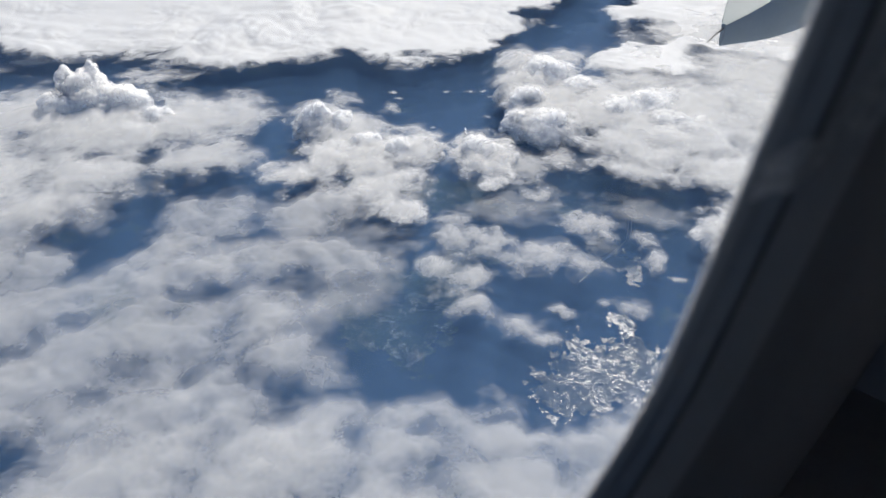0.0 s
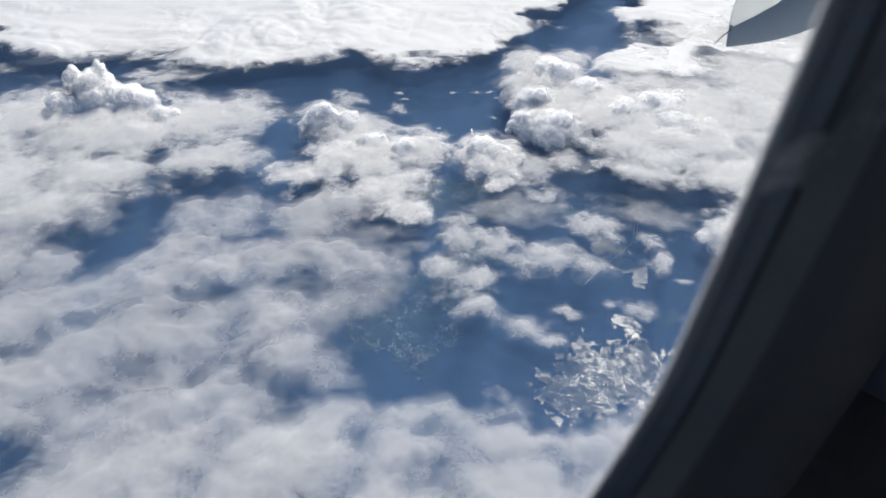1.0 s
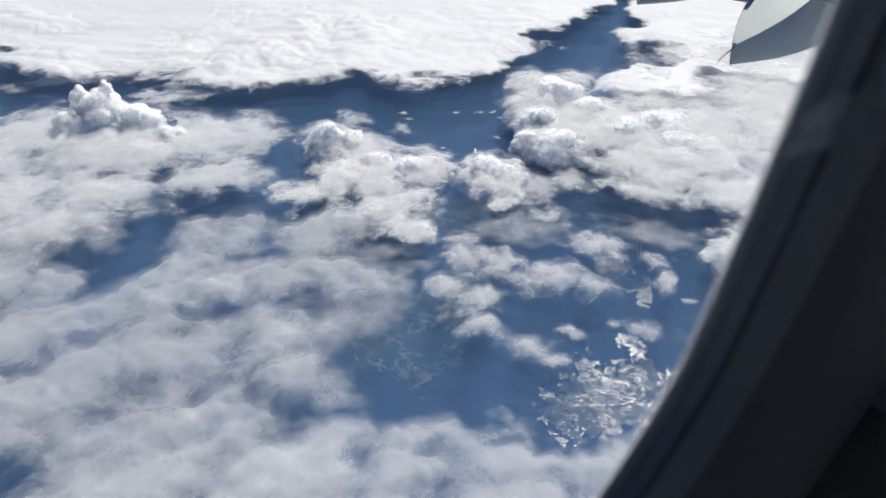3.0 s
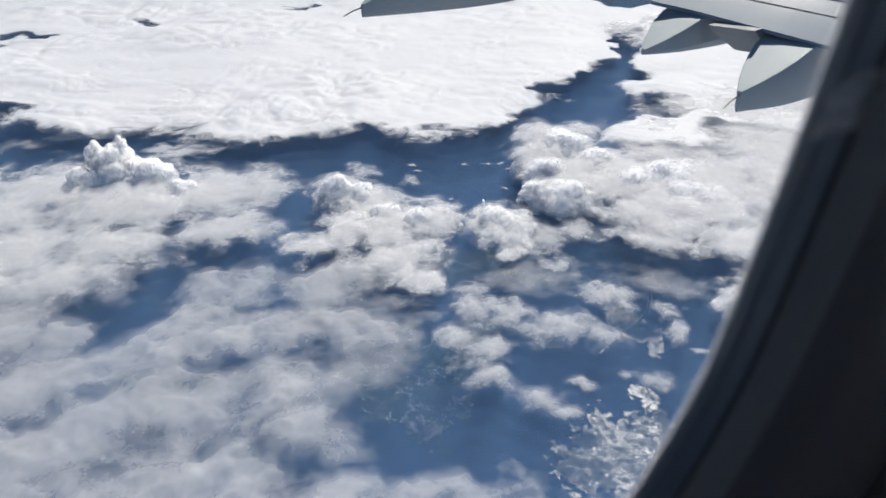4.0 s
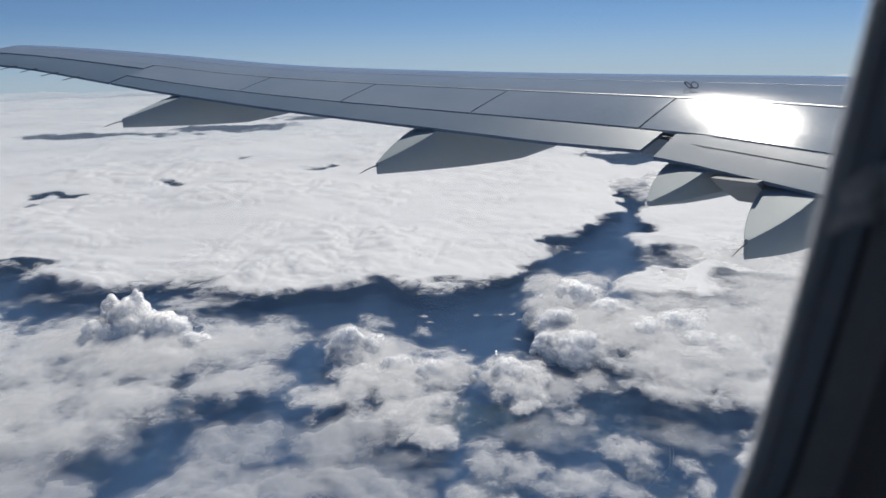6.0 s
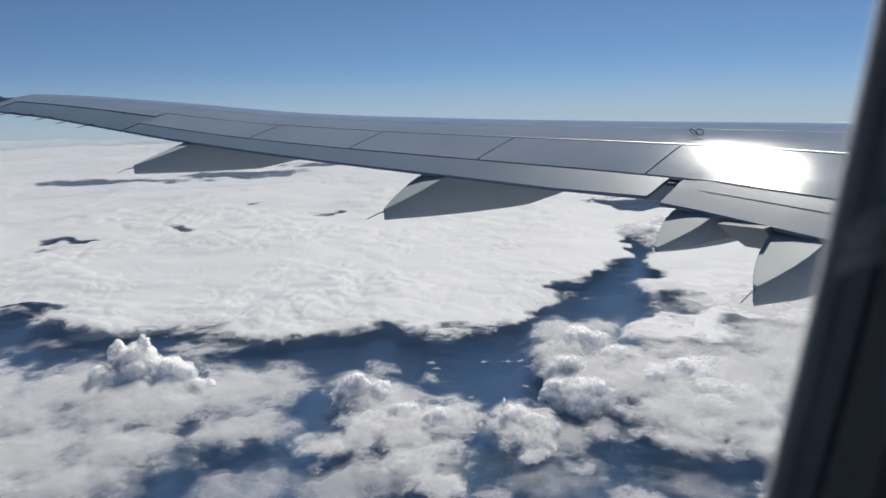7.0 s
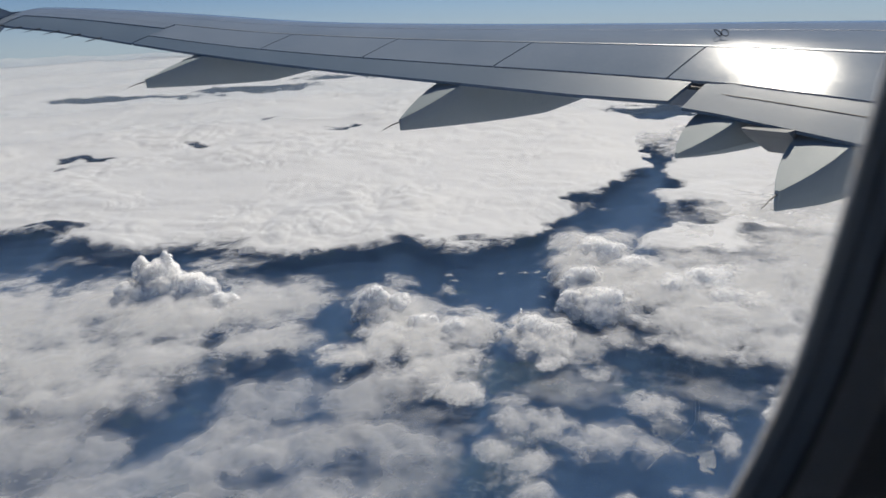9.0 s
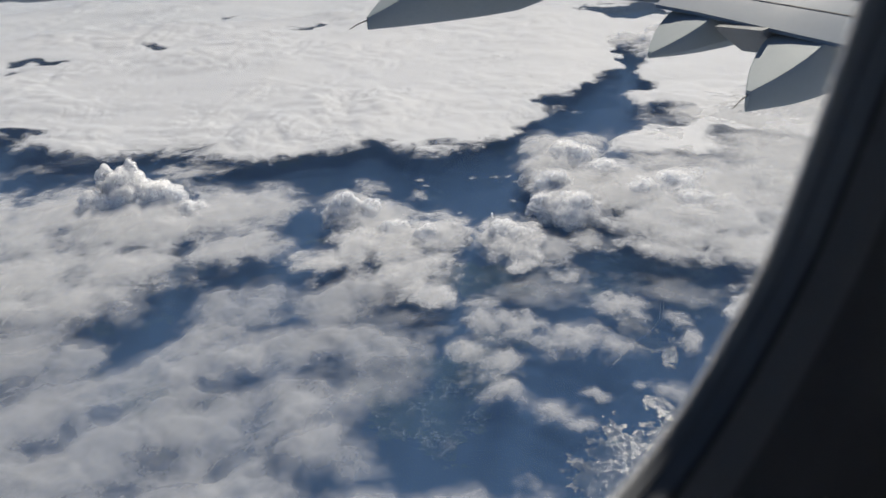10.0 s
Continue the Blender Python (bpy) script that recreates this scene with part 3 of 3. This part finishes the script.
cloud("faint small cloud over dark water",
      [(105, 260, 10, 9, -22, 0.5), (94, 264, 5, 4, -20, 0.4)],
      THIN, 0.4, 5, 10, -4, 9, dense=0.55)
cloud("faint cloud scrap over dark water",
      [(72, 260, 7, 5, -16, 0.4)],
      THIN, 0.4, 5, 9, -4, 8, dense=0.55)
cloud("rounded white cumulus beside the window rim",
      [(173, 320, 16, 27, -28, 0.9), (172, 296, 16, 31, -30, 0.7), (160, 312, 10, 16, -27, 0.5)],
      CRISP, 0.5, 8, 14, 1, 14, heads=[(169.5, 313.9, 11.7, 11.3, 45), (177.5, 308.4, 11.7, 9.7, 40)], dense=0.9)
cloud("long grey-white cloud ridge with soft edges",
      [(-62, 341, 38, 25, 10, 0.7), (-102, 339, 31, 27, 17, 0.8), (-114, 316, 25, 24, 20, 0.7), (-46, 307, 35, 20, 9, 0.6), (-20, 299, 16, 17, 4, 0.4), (-76, 300, 35, 26, 14, 0.8), (-43, 360, 25, 19, 7, 0.4)],
      SOFT, 0.9, 13, 15, 0, 22, dense=0.5)
cloud("thin film of cloud over green coastal land",
      [(-37, 273, 30, 23, 8, 0.3), (-56, 257, 18, 26, 12, 0.4), (-19, 291, 22, 20, 4, 0.3)],
      THIN, 0.8, 5, 21, -2, 20, dense=0.3)
cloud("thin grey cloud drifting over the dark gap",
      [(-12, 334, 22, 18, 2, 0.3), (59, 358, 39, 18, -9, 0.3), (135, 347, 37, 17, -21, 0.3)],
      THIN, 0.9, 5, 23, -3, 18, dense=0.3)
cloud("broad soft grey-white cloud field with dark rifts",
      [(-207, 341, 46, 22, 31, 0.5), (-207, 302, 36, 31, 34, 0.6), (-173, 302, 19, 18, 30, 0.4), (-150, 280, 36, 17, 28, 0.5), (-112, 275, 37, 30, 22, 0.8), (-170, 259, 47, 32, 33, 0.8), (-111, 238, 50, 32, 25, 0.9), (-67, 249, 31, 31, 15, 0.7), (-48, 218, 26, 23, 12, 0.6), (-147, 212, 49, 38, 35, 0.9), (-90, 199, 49, 31, 24, 0.8), (-42, 187, 29, 21, 13, 0.7), (-245, 316, 32, 94, 38, 0.6), (-201, 230, 43, 73, 41, 0.8)],
      SOFT, 1, 15, 16, 0, 28, dense=0.48)
cloud("soft hazy grey cloud bank directly below",
      [(-111, 161, 64, 34, 35, 0.8), (-54, 162, 54, 30, 18, 0.8), (-5, 175, 40, 22, 2, 0.7), (31, 184, 37, 16, -10, 0.6), (62, 176, 37, 16, -19, 0.5), (34, 153, 50, 26, -12, 0.7), (83, 177, 24, 23, -25, 0.5), (-14, 143, 51, 26, 6, 0.8), (63, 145, 39, 28, -24, 0.6), (-73, 124, 78, 27, 30, 0.7), (21, 122, 66, 22, -10, 0.7)],
      SOFT, 0.8, 10, 17, 0, 26, dense=0.58)
cloud("faint wisp of cloud over blue sea",
      [(-45, 530, 14, 18, 5, 0.5), (-53, 545, 8, 12, 6, 0.4)],
      THIN, 0.5, 5, 11, -3, 9, dense=0.6)
cloud("tiny white cloud puff over blue sea",
      [(-8, 510, 6, 11, 1, 0.6)],
      THIN, 0.3, 5, 12, -3, 6, dense=0.8)
cloud("tiny faint cloud scrap over blue sea",
      [(-18, 475, 4, 6, 2, 0.5)],
      THIN, 0.3, 4, 13, -3, 5, dense=0.7)
cloud("cluster of small white puffs across the channel",
      [(294, 1047, 26, 57, -16, 0.8), (306, 976, 29, 51, -17, 0.8), (324, 1346, 33, 61, -14, 0.6), (356, 1106, 23, 44, -18, 0.8)],
      CRISP, 1.2, 12, 41, 6, 18, dense=0.9)
cloud("faint thin cloud over the dark channel",
      [(-332, 629, 64, 19, 28, 0.2), (-161, 585, 61, 13, 15, 0.2), (189, 636, 38, 23, -17, 0.3)],
      THIN, 1.3, 4, 31, -3, 18, dense=0.3)

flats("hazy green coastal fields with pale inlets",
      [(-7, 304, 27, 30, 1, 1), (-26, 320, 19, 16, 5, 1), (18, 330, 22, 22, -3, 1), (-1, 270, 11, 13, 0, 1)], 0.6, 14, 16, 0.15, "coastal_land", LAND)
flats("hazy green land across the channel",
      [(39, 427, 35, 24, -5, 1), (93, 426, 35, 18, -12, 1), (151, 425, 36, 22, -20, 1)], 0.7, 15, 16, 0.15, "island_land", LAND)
flats("bright wet flats and lagoon in the sun's glint",
      [(81, 262, 7, 16, -17, 1), (93, 250, 24, 18, -20, 1), (69, 239, 11, 15, -16, 1), (109, 257, 14, 16, -23, 1), (80, 235, 16, 10, -19, 1)], 0.3, 3, 9, 0.3, "lagoon")
flats("bright narrow spit of wet sand",
      [(110, 289, 6, 5, -21, 1), (112, 279, 4, 9, -22, 1)], 0.22, 5, 5, 0.3, "sand_spit", OPEN_WATER)
flats("bright harbour basins along the coast",
      [(120, 360, 10, 11, -18, 1), (125, 342, 12, 7, -20, 1), (132, 334, 4, 14, -22, 1), (154, 324, 5, 2, -25, 1)], 0.25, 8, 5, 0.3, "harbour_water", OPEN_WATER)
flats("small bright pond near the coast",
      [(3, 266, 3, 4, -1, 1), (0, 261, 2, 2, 0, 1)], 0.2, 12, 3, 0.3, "pond", OPEN_WATER)


def river(points, width, label):
    """A thin water course with its glint painted in pale colour: a ribbon along a smooth line."""
    pts = [Vector((x, y, GROUND_Z + 0.4)) for x, y in points]
    rows = []
    for i, p in enumerate(pts):
        way = (pts[min(i + 1, len(pts) - 1)] - pts[max(i - 1, 0)]).normalized()
        side = Vector((-way.y, way.x, 0)) * width * (0.6 + 0.4 * math.sin(i * 1.7))
        rows.append([p - side, p + side])
    tagged(part("river", loft(rows, closed=False), RIVER), label, "river", kind="structure")


# pale base colour carries the water's glint
RIVER = surface("glint_water", (0.45, 0.46, 0.46), (0.65, 0.64, 0.62), 0.4, 0.0, 0.8, 0.1)
course = [(143, 388), (140, 378), (136, 367), (131, 361), (125, 355), (118, 347), (110, 340), (104, 332), (97, 324)]
river(course, 0.36, "thin river painted pale as if glinting, running to the coast")
river([(x + 2.6, y + 1.5) for x, y in course[:6]], 0.3, "narrow canal painted pale as if glinting, beside the river")

for k in range(9):
    fx, fy, fr = random.uniform(-40, 90), random.uniform(470, 560), random.uniform(1.2, 2.6)
    cloud("tiny white cloud fleck low over blue sea", [(fx, fy, fr * 1.8, fr, 0, 0.5)], THIN, 0.35, 2.5, 70 + k, -5, 5, dense=0.8)

# ---- the wing ----

def place(s, d, z):
    return OUT * s + AHEAD * d + Vector((0, 0, z))


def chord(s):
    return 3.9 - (s - 3.5) * 0.198 if s > 3.5 else 3.9 + (3.5 - s) * 0.496


def trailing(s):
    return 6.5 - (s - 3.5) * 0.2975 if s > 3.5 else 6.5


def z_trail(s):
    return float(np.interp(s, (0, 2.14, 3.39, 3.7, 3.8, 4.68, 8.26, 10.28, 11.6, 13.5, 14.7, 15.6), (-1.49, -1.227, -1.072, -1.034, -0.975, -0.94, -0.67, -0.48, -0.323, -0.092, 0.0, 0.08)))


def smooth(x, xs, ys):
    """A smooth line through knots."""
    slope = np.gradient(np.array(ys, float), np.array(xs, float))
    k = int(np.clip(np.searchsorted(xs, x) - 1, 0, len(xs) - 2))
    h = xs[k + 1] - xs[k]
    q = min(max((x - xs[k]) / h, 0.0), 1.0)
    return float((2 * q ** 3 - 3 * q ** 2 + 1) * ys[k] + (q ** 3 - 2 * q ** 2 + q) * h * slope[k] + (3 * q ** 2 - 2 * q ** 3) * ys[k + 1] + (q ** 3 - q ** 2) * h * slope[k + 1])


def z_crest(s):
    return smooth(s, (0, 2.83, 5.36, 7.71, 9.93, 12.5, 14.85, 16), (-0.43, -0.359, -0.308, -0.239, -0.135, 0.094, 0.277, 0.33))


def z_skin(s):
    return smooth(s, (0, 2.14, 4.2, 6.3, 8.26, 10.28, 11.6, 13.5, 15.6), (-1.47, -1.19, -0.975, -0.815, -0.67, -0.48, -0.323, -0.092, 0.08))


def upper(s, u, raised=0.0):
    """A point of the wing's upper skin: u goes from the trailing edge (0) to the leading edge (1)."""
    g = smooth(u, list(np.linspace(0, 1, 11)), (0, 0.235, 0.45, 0.65, 0.82, 0.935, 1.0, 0.985, 0.9, 0.7, 0.25))
    low = z_trail(s) + (z_skin(s) - z_trail(s)) * min(u / 0.118, 1.0)
    return place(s, trailing(s) + u * chord(s), low + (z_crest(s) - low) * g + raised)


def lower(s, u):
    c = chord(s)
    top = z_trail(s) + (z_crest(s) - z_trail(s)) * 0.25
    belly = np.interp(u, (0, 0.3, 0.6, 0.85, 1), (0.02, 0.06, 0.085, 0.06, 0.0)) * c
    base = z_trail(s) + (top - z_trail(s)) * u
    return place(s, trailing(s) + u * c, base - belly)


wing = tagged(new("aircraft_wing"), "long swept light-grey metal aircraft wing with spoilers, flaps and fairings", "aircraft wing")
SPAN = list(np.linspace(0.6, 15.35, 46))
U1, U2 = 0.118, 0.318                                                     # spoilers lie between these
fore = [0.318, 0.36, 0.4, 0.45, 0.5, 0.55, 0.6, 0.66, 0.72, 0.8, 0.87, 0.93, 0.97, 1.0]
rings = [[upper(s, u) for u in fore] + [lower(s, u) for u in (0.98, 0.9, 0.7, 0.5, 0.3, 0.12)] + [upper(s, 0.118, -0.1), upper(s, 0.2, -0.05), upper(s, 0.318, -0.04)] for s in SPAN]
part("wing_box", loft(rings), WING, wing, "smooth grey wing skin", "edges")
# a dark sheet below the spoilers paints the shade in their gaps
rows = [[upper(s, u, -0.034) for u in np.linspace(0.1, 0.325, 6)] for s in SPAN]
part("gap_shade", thick_sheet(rows, 0.004), DARK, wing, "dark sheet painting shade into the gaps round the spoilers")
CUTS = (0.9, 4.08, 5.98, 7.77, 9.44, 11.62)
for a, b in zip(CUTS, CUTS[1:]):
    rows = [[upper(s, u, -0.003) for u in np.linspace(U1 + 0.001, U2 - 0.0025, 7)] for s in np.linspace(a + 0.010, b - 0.010, 6)]
    part("spoiler", thick_sheet(rows, 0.03), WING, wing, "flat grey spoiler panel", "edges")


# thin pale strips paint the bright glints at the hinge line and crest
for name, u, a, b, wide in (("hinge_glint", U2 + 0.004, 0.9, 11.6, 0.004), ("skin_glint", 0.47, 0.7, 15.2, 0.0014)):
    rows = [[upper(s, v, 0.002) for v in (u, u + wide)] for s in np.linspace(a, b, 24)]
    part(name, thick_sheet(rows, 0.002), STRIP, wing, "narrow pale strip painted as a glint along the skin")


def flap(name, a, b, u_to, droop, label):
    rows = [[upper(s, u, -0.012 - droop * (1 - u / u_to)) for u in np.linspace(0.0, u_to, 6)] for s in np.linspace(a, b, 9)]
    part(name, thick_sheet(rows, 0.032), FLAP, wing, label, "edges")


flap("outboard_flap", 3.83, 11.6, 0.114, 0.0, "pale grey outboard flap along the trailing edge")
flap("inboard_flap", 0.7, 3.7, 0.125, 0.0, "pale grey inboard flap beside the fuselage")
flap("aileron", 11.64, 15.0, 0.24, 0.0, "pale grey aileron near the wing tip")
rows = [[upper(s, u, 0.002) for u in np.linspace(0.245, 0.314, 4)] for s in np.linspace(11.64, 15.34, 8)]
part("outer_panel", thick_sheet(rows, 0.03), WING, wing, "", "edges")
rows = [[upper(s, u, 0.0) for u in np.linspace(0.0, 0.24, 5)] for s in np.linspace(15.02, 15.34, 3)]
part("tip_panel", thick_sheet(rows, 0.04), WING, wing, "", "edges")
# wing tip fence
edge = [(4.6, 0.16), (3.9, 0.25), (3.36, 0.24), (2.91, 0.43), (2.5, 0.6), (2.3, 0.62), (2.55, 0.1), (2.25, -0.6), (2.45, -0.66), (2.77, -0.46), (3.0, -0.2), (3.21, -0.02), (4.2, 0.03)]
part("tip_fence", loft([[place(15.35 + k, d, z) for d, z in edge] for k in (0.0, 0.05)]), WING, wing, "upright blue-grey wing tip fence")


for k in range(6):
    tail = upper(12.3 + 0.52 * k, 0.0)
    part("static_wick", tube([tail, tail - AHEAD * 0.1 - Vector((0, 0, 0.015)), tail - AHEAD * 0.26 - Vector((0, 0, 0.05))], 0.010, 6, 0.5), DARK, wing, "thin dark static wick")
rows = [[upper(s, u, -0.007) for u in (0.071, 0.0728)] for s in np.linspace(0.8, 3.55, 9)]
part("flap_seam", thick_sheet(rows, 0.003), DARK, wing, "dark seam along the inboard flap")


def fairing(s, d_tail, d_nose, z_top, z_bottom, z_belly, width, wick=True):
    """A canoe-shaped cover of a flap track: pointed flat-topped tail, deep belly, running forward under the wing."""
    rings, edge = [], trailing(s) + 0.1
    for q in np.concatenate([np.linspace(0, 0.3, 7), np.linspace(0.36, 1, 9)]):
        d = d_tail + (d_nose - d_tail) * q
        grown = min((d - d_tail) / (edge - d_tail), 1.0)
        w = width * 0.5 * (0.07 + 0.93 * math.sin(grown * math.pi / 2) ** 0.9) * (1 - max(0, q - 0.75) * 1.5)
        top = z_top + (z_trail(s) - 0.035 - z_top) * grown + max(0, d - edge) * 0.02
        low = z_bottom + (z_belly - z_bottom) * math.sin(min(q * 1.6, 1) * math.pi / 2) + max(0, q - 0.6) * 0.8 * (top - z_belly)
        ring = [(0, top + 0.008), (w * 0.96, top), (w, top - 0.012), (w * 0.99, top + (low - top) * 0.4), (w * 0.86, top + (low - top) * 0.75), (w * 0.45, low + (top - low) * 0.04), (0, low)]
        ring += [(-x, z) for x, z in reversed(ring[1:-1])]
        rings.append([place(s + x, d, z) for x, z in ring])
    body = part("flap_fairing", loft(rings), FAIR, wing, "pale grey-green canoe-shaped flap track fairing", "edges")
    if wick:
        tail = place(s, d_tail, z_top - 0.03)
        part("static_wick", tube([tail, tail - AHEAD * 0.12 - Vector((0, 0, 0.02)), tail - AHEAD * 0.25 - Vector((0, 0, 0.06))], 0.008, 6, 0.5), DARK, body, "thin dark static wick")


fairing(10.3, 3.72, 7.0, -0.79, -0.91, -0.98, 0.34)
fairing(6.3, 4.99, 9.0, -1.18, -1.31, -1.41, 0.44)
fairing(3.39, 5.86, 9.2, -1.37, -1.42, -1.55, 0.46, False)
fairing(2.39, 5.71, 9.4, -1.54, -1.71, -1.9, 0.5)

cover = [(6.35, -1.18), (6.5, -1.27), (7.0, -1.50), (7.7, -1.5), (7.7, -1.15)]
part("flap_drive_cover", loft([[place(sp, d, z) for d, z in cover] for sp in (2.62, 2.7, 2.98, 3.05)]), COVER, wing, "wedge-shaped grey cover between the inner fairings")

# the small twisted rope eye on the upper skin
hook = tagged(new("wing_rope_eye"), "small dark twisted metal eye standing on the wing skin", "fitting")
centre = upper(4.06, 0.39, 0.05)
for k in (-1, 1):
    loop = [centre + AHEAD * 0.026 * math.cos(a) + OUT * (-0.04 * k + 0.04 * math.sin(a)) + Vector((0, 0, 0.034 * math.sin(a + k))) for a in np.linspace(0, 2 * math.pi, 17)]
    part("metal_loop", tube(loop, 0.0055, 6), DARK, hook)

# ---- the cabin window and wall ----


def outline(grow, n=120):
    """The window's rounded outline in the wall's plane: forward, up."""
    hw, hh, r, pts = 0.1525 + grow, 0.22 + grow, 0.13 + grow, []
    for k in range(n):
        a = 2 * math.pi * k / n
        ex, ez = math.cos(a), math.sin(a)
        pts.append((0.1225 + (hw - r) * max(-1, min(1, ex * 3)) + r * ex, -0.05 + (hh - r) * max(-1, min(1, ez * 3)) + r * ez))
    return pts


def on_wall(grow, inward):
    return [place(0.081 - 0.12 * z - inward, d, z) for d, z in outline(grow)]


def pane_material():
    k = Nodes("window_pane")
    smudge = k.remap(k.noise(25, 6, 0.65), 0.4, 0.75, 0.002, 0.012)
    clear, gloss, film = k.add("BsdfTransparent", Color=(0.985, 0.99, 0.99, 1)), k.add("BsdfGlossy", Roughness=0.03), k.add("BsdfTranslucent", Color=(0.9, 0.9, 0.9, 1))
    glass = k.add("MixShader", Fac=0.02, i1=clear.outputs[0], i2=gloss.outputs[0])
    return k.done(k.add("MixShader", Fac=smudge, i1=glass.outputs[0], i2=film.outputs[0]).outputs[0])


cabin_window = tagged(new("cabin_window"), "oval aircraft cabin window with dark seal and grey plastic surround", "window", kind="structure")
bm = bmesh.new()
bm.faces.new([bm.verts.new(p) for p in on_wall(0.03, -0.004)])
pane = part("window_pane", bm, pane_material(), cabin_window, "clear faintly smudged acrylic pane")
pane.visible_shadow = False
part("pane_edge", loft([on_wall(g, i) for g, i in ((0.05, 0.0), (0.001, 0.0), (0.0, 0.0015), (0.0012, 0.003))], caps=False), TRIMG, cabin_window, "pale blue-grey edge of the pane", True)
# added strip: blurred, scattered light at the rim, painted in translucent beige
k = Nodes("edge_glow")
glow_in = k.add("MixShader", Fac=k.remap(k.noise(90, 5), 0.3, 0.7, 0.16, 0.36), i1=k.add("BsdfTransparent").outputs[0], i2=k.add("BsdfTranslucent", Color=(0.80, 0.76, 0.70, 1)).outputs[0])
part("rim_glow", loft([on_wall(g, i) for g, i in ((-0.0034, 0.0006), (-0.001, 0.001), (0.0012, 0.0022))], caps=False), k.done(glow_in.outputs[0]), cabin_window, "beige see-through strip added as soft glow along the pane's edge", True)
part("outer_seal", loft([on_wall(g, i) for g, i in ((0.0012, 0.003), (0.0034, 0.0052), (0.0040, 0.0068), (0.0054, 0.0074), (0.0062, 0.0072), (0.0072, 0.0088), (0.009, 0.0112), (0.0105, 0.0125))], caps=False), RIM, cabin_window, "dark navy rim against the light", True)
part("rim_bead", loft([on_wall(g, i) for g, i in ((0.0105, 0.0125), (0.0115, 0.0145), (0.013, 0.0145), (0.0138, 0.013))], caps=False), RIM, cabin_window, "narrow raised bead of the rim", True)
part("rubber_seal", loft([on_wall(g, i) for g, i in ((0.0138, 0.013), (0.0148, 0.0145), (0.0185, 0.0152), (0.020, 0.0145))], caps=False), SEAL, cabin_window, "black rubber seal", True)
part("window_surround", loft([on_wall(g, i) for g, i in ((0.020, 0.0145), (0.026, 0.018), (0.044, 0.0245), (0.052, 0.0262))], caps=False), LINING, cabin_window, "dark shaded plastic surround", True)
part("reveal_panel", loft([on_wall(g, i) for g, i in ((0.052, 0.0262), (0.053, 0.0248), (0.058, 0.0258), (0.09, 0.034), (0.14, 0.038))], caps=False), SHADE, cabin_window, "panel coloured darker for shade round the window surround", True)
far_edge = []
for d, z in outline(0.14):
    q = min(2.9 / max(abs(d - 0.12), 1e-6), 1.9 / max(abs(z + 0.05), 1e-6))
    far_edge.append(place(0.081 - 0.12 * (z + 0.05) * q - 0.04, 0.12 + (d - 0.12) * q, -0.05 + (z + 0.05) * q))
part("wall_panel", loft([on_wall(0.14, 0.038), far_edge], caps=False), SHADE, cabin_window, "plain cabin side panel", True)


def cabin_plane(name, corners, material, label):
    bm = bmesh.new()
    v = [bm.verts.new(place(*c)) for c in corners]
    w = [bm.verts.new(place(*c) + Vector((0, 0, 0.02))) for c in corners]
    bm.faces.new(v), bm.faces.new(list(reversed(w)))
    for i in range(4):
        bm.faces.new((v[i], v[(i + 1) % 4], w[(i + 1) % 4], w[i]))
    tagged(part(name, bm, material), label, name.split("_")[0], kind="structure")


cabin_plane("ceiling", [(-1.8, -1.8, 1.5), (0.0, -1.8, 1.5), (0.0, 2.3, 1.5), (-1.8, 2.3, 1.5)], LINING, "pale plastic cabin ceiling panel")
cabin_plane("floor", [(-1.8, -1.8, -1.7), (0.35, -1.8, -1.7), (0.35, 2.3, -1.7), (-1.8, 2.3, -1.7)], CARPET, "dark grey-blue carpeted cabin floor")
cabin_plane("wall_inner", [(-1.8, -1.8, -1.7), (-1.8, 2.3, -1.7), (-1.8, 2.3, 1.5), (-1.8, -1.8, 1.5)], LINING, "plain cabin wall across the aisle")
cabin_plane("wall_front", [(-1.8, 2.3, -1.7), (0.35, 2.3, -1.7), (0.0, 2.3, 1.5), (-1.8, 2.3, 1.5)], CARPET, "plain dark cabin bulkhead ahead")
cabin_plane("wall_rear", [(-1.8, -1.8, -1.7), (0.35, -1.8, -1.7), (0.0, -1.8, 1.5), (-1.8, -1.8, 1.5)], LINING, "plain cabin bulkhead behind")


def rim_smear():
    """A frosted, scuffed smear across the window's rim."""
    k = Nodes("frosted_smear")
    n, m = k.noise(220, 8, 0.7), k.noise(900, 4, 0.6)
    d = k.add("BsdfPrincipled", Base_Color=(0.95, 0.95, 0.95, 1), Roughness=0.45, Normal=k.bump(m, 1.0, 0.002))
    alpha = k.remap(k.math("ADD", k.math("MULTIPLY", n, 0.6), k.math("MULTIPLY", m, 0.4)), 0.36, 0.6, 0.45, 1.0, True)
    mat = k.done(k.add("MixShader", Fac=alpha, i1=k.add("BsdfTransparent").outputs[0], i2=d.outputs[0]).outputs[0])
    rows = []
    for g in np.linspace(0.002, 0.075, 16):
        deep = float(np.interp(g, (0, 0.004, 0.009, 0.012, 0.02, 0.026, 0.05, 0.09), (0.002, 0.006, 0.012, 0.015, 0.0155, 0.018, 0.026, 0.034))) + 0.0012
        z0 = -0.088 + 0.62 * g + 0.003 * math.sin(g * 260)
        z1 = z0 + 0.014 + 0.75 * g + 0.003 * math.sin(g * 170 + 1)
        rows.append([place(0.081 - 0.12 * z - deep, 0.275 + g, z) for z in np.linspace(z0, z1, 6)])
    smear = part("smear", loft(rows, closed=False), mat, cabin_window, "frosted grey smear on the window rim", True)
    return smear


rim_smear()
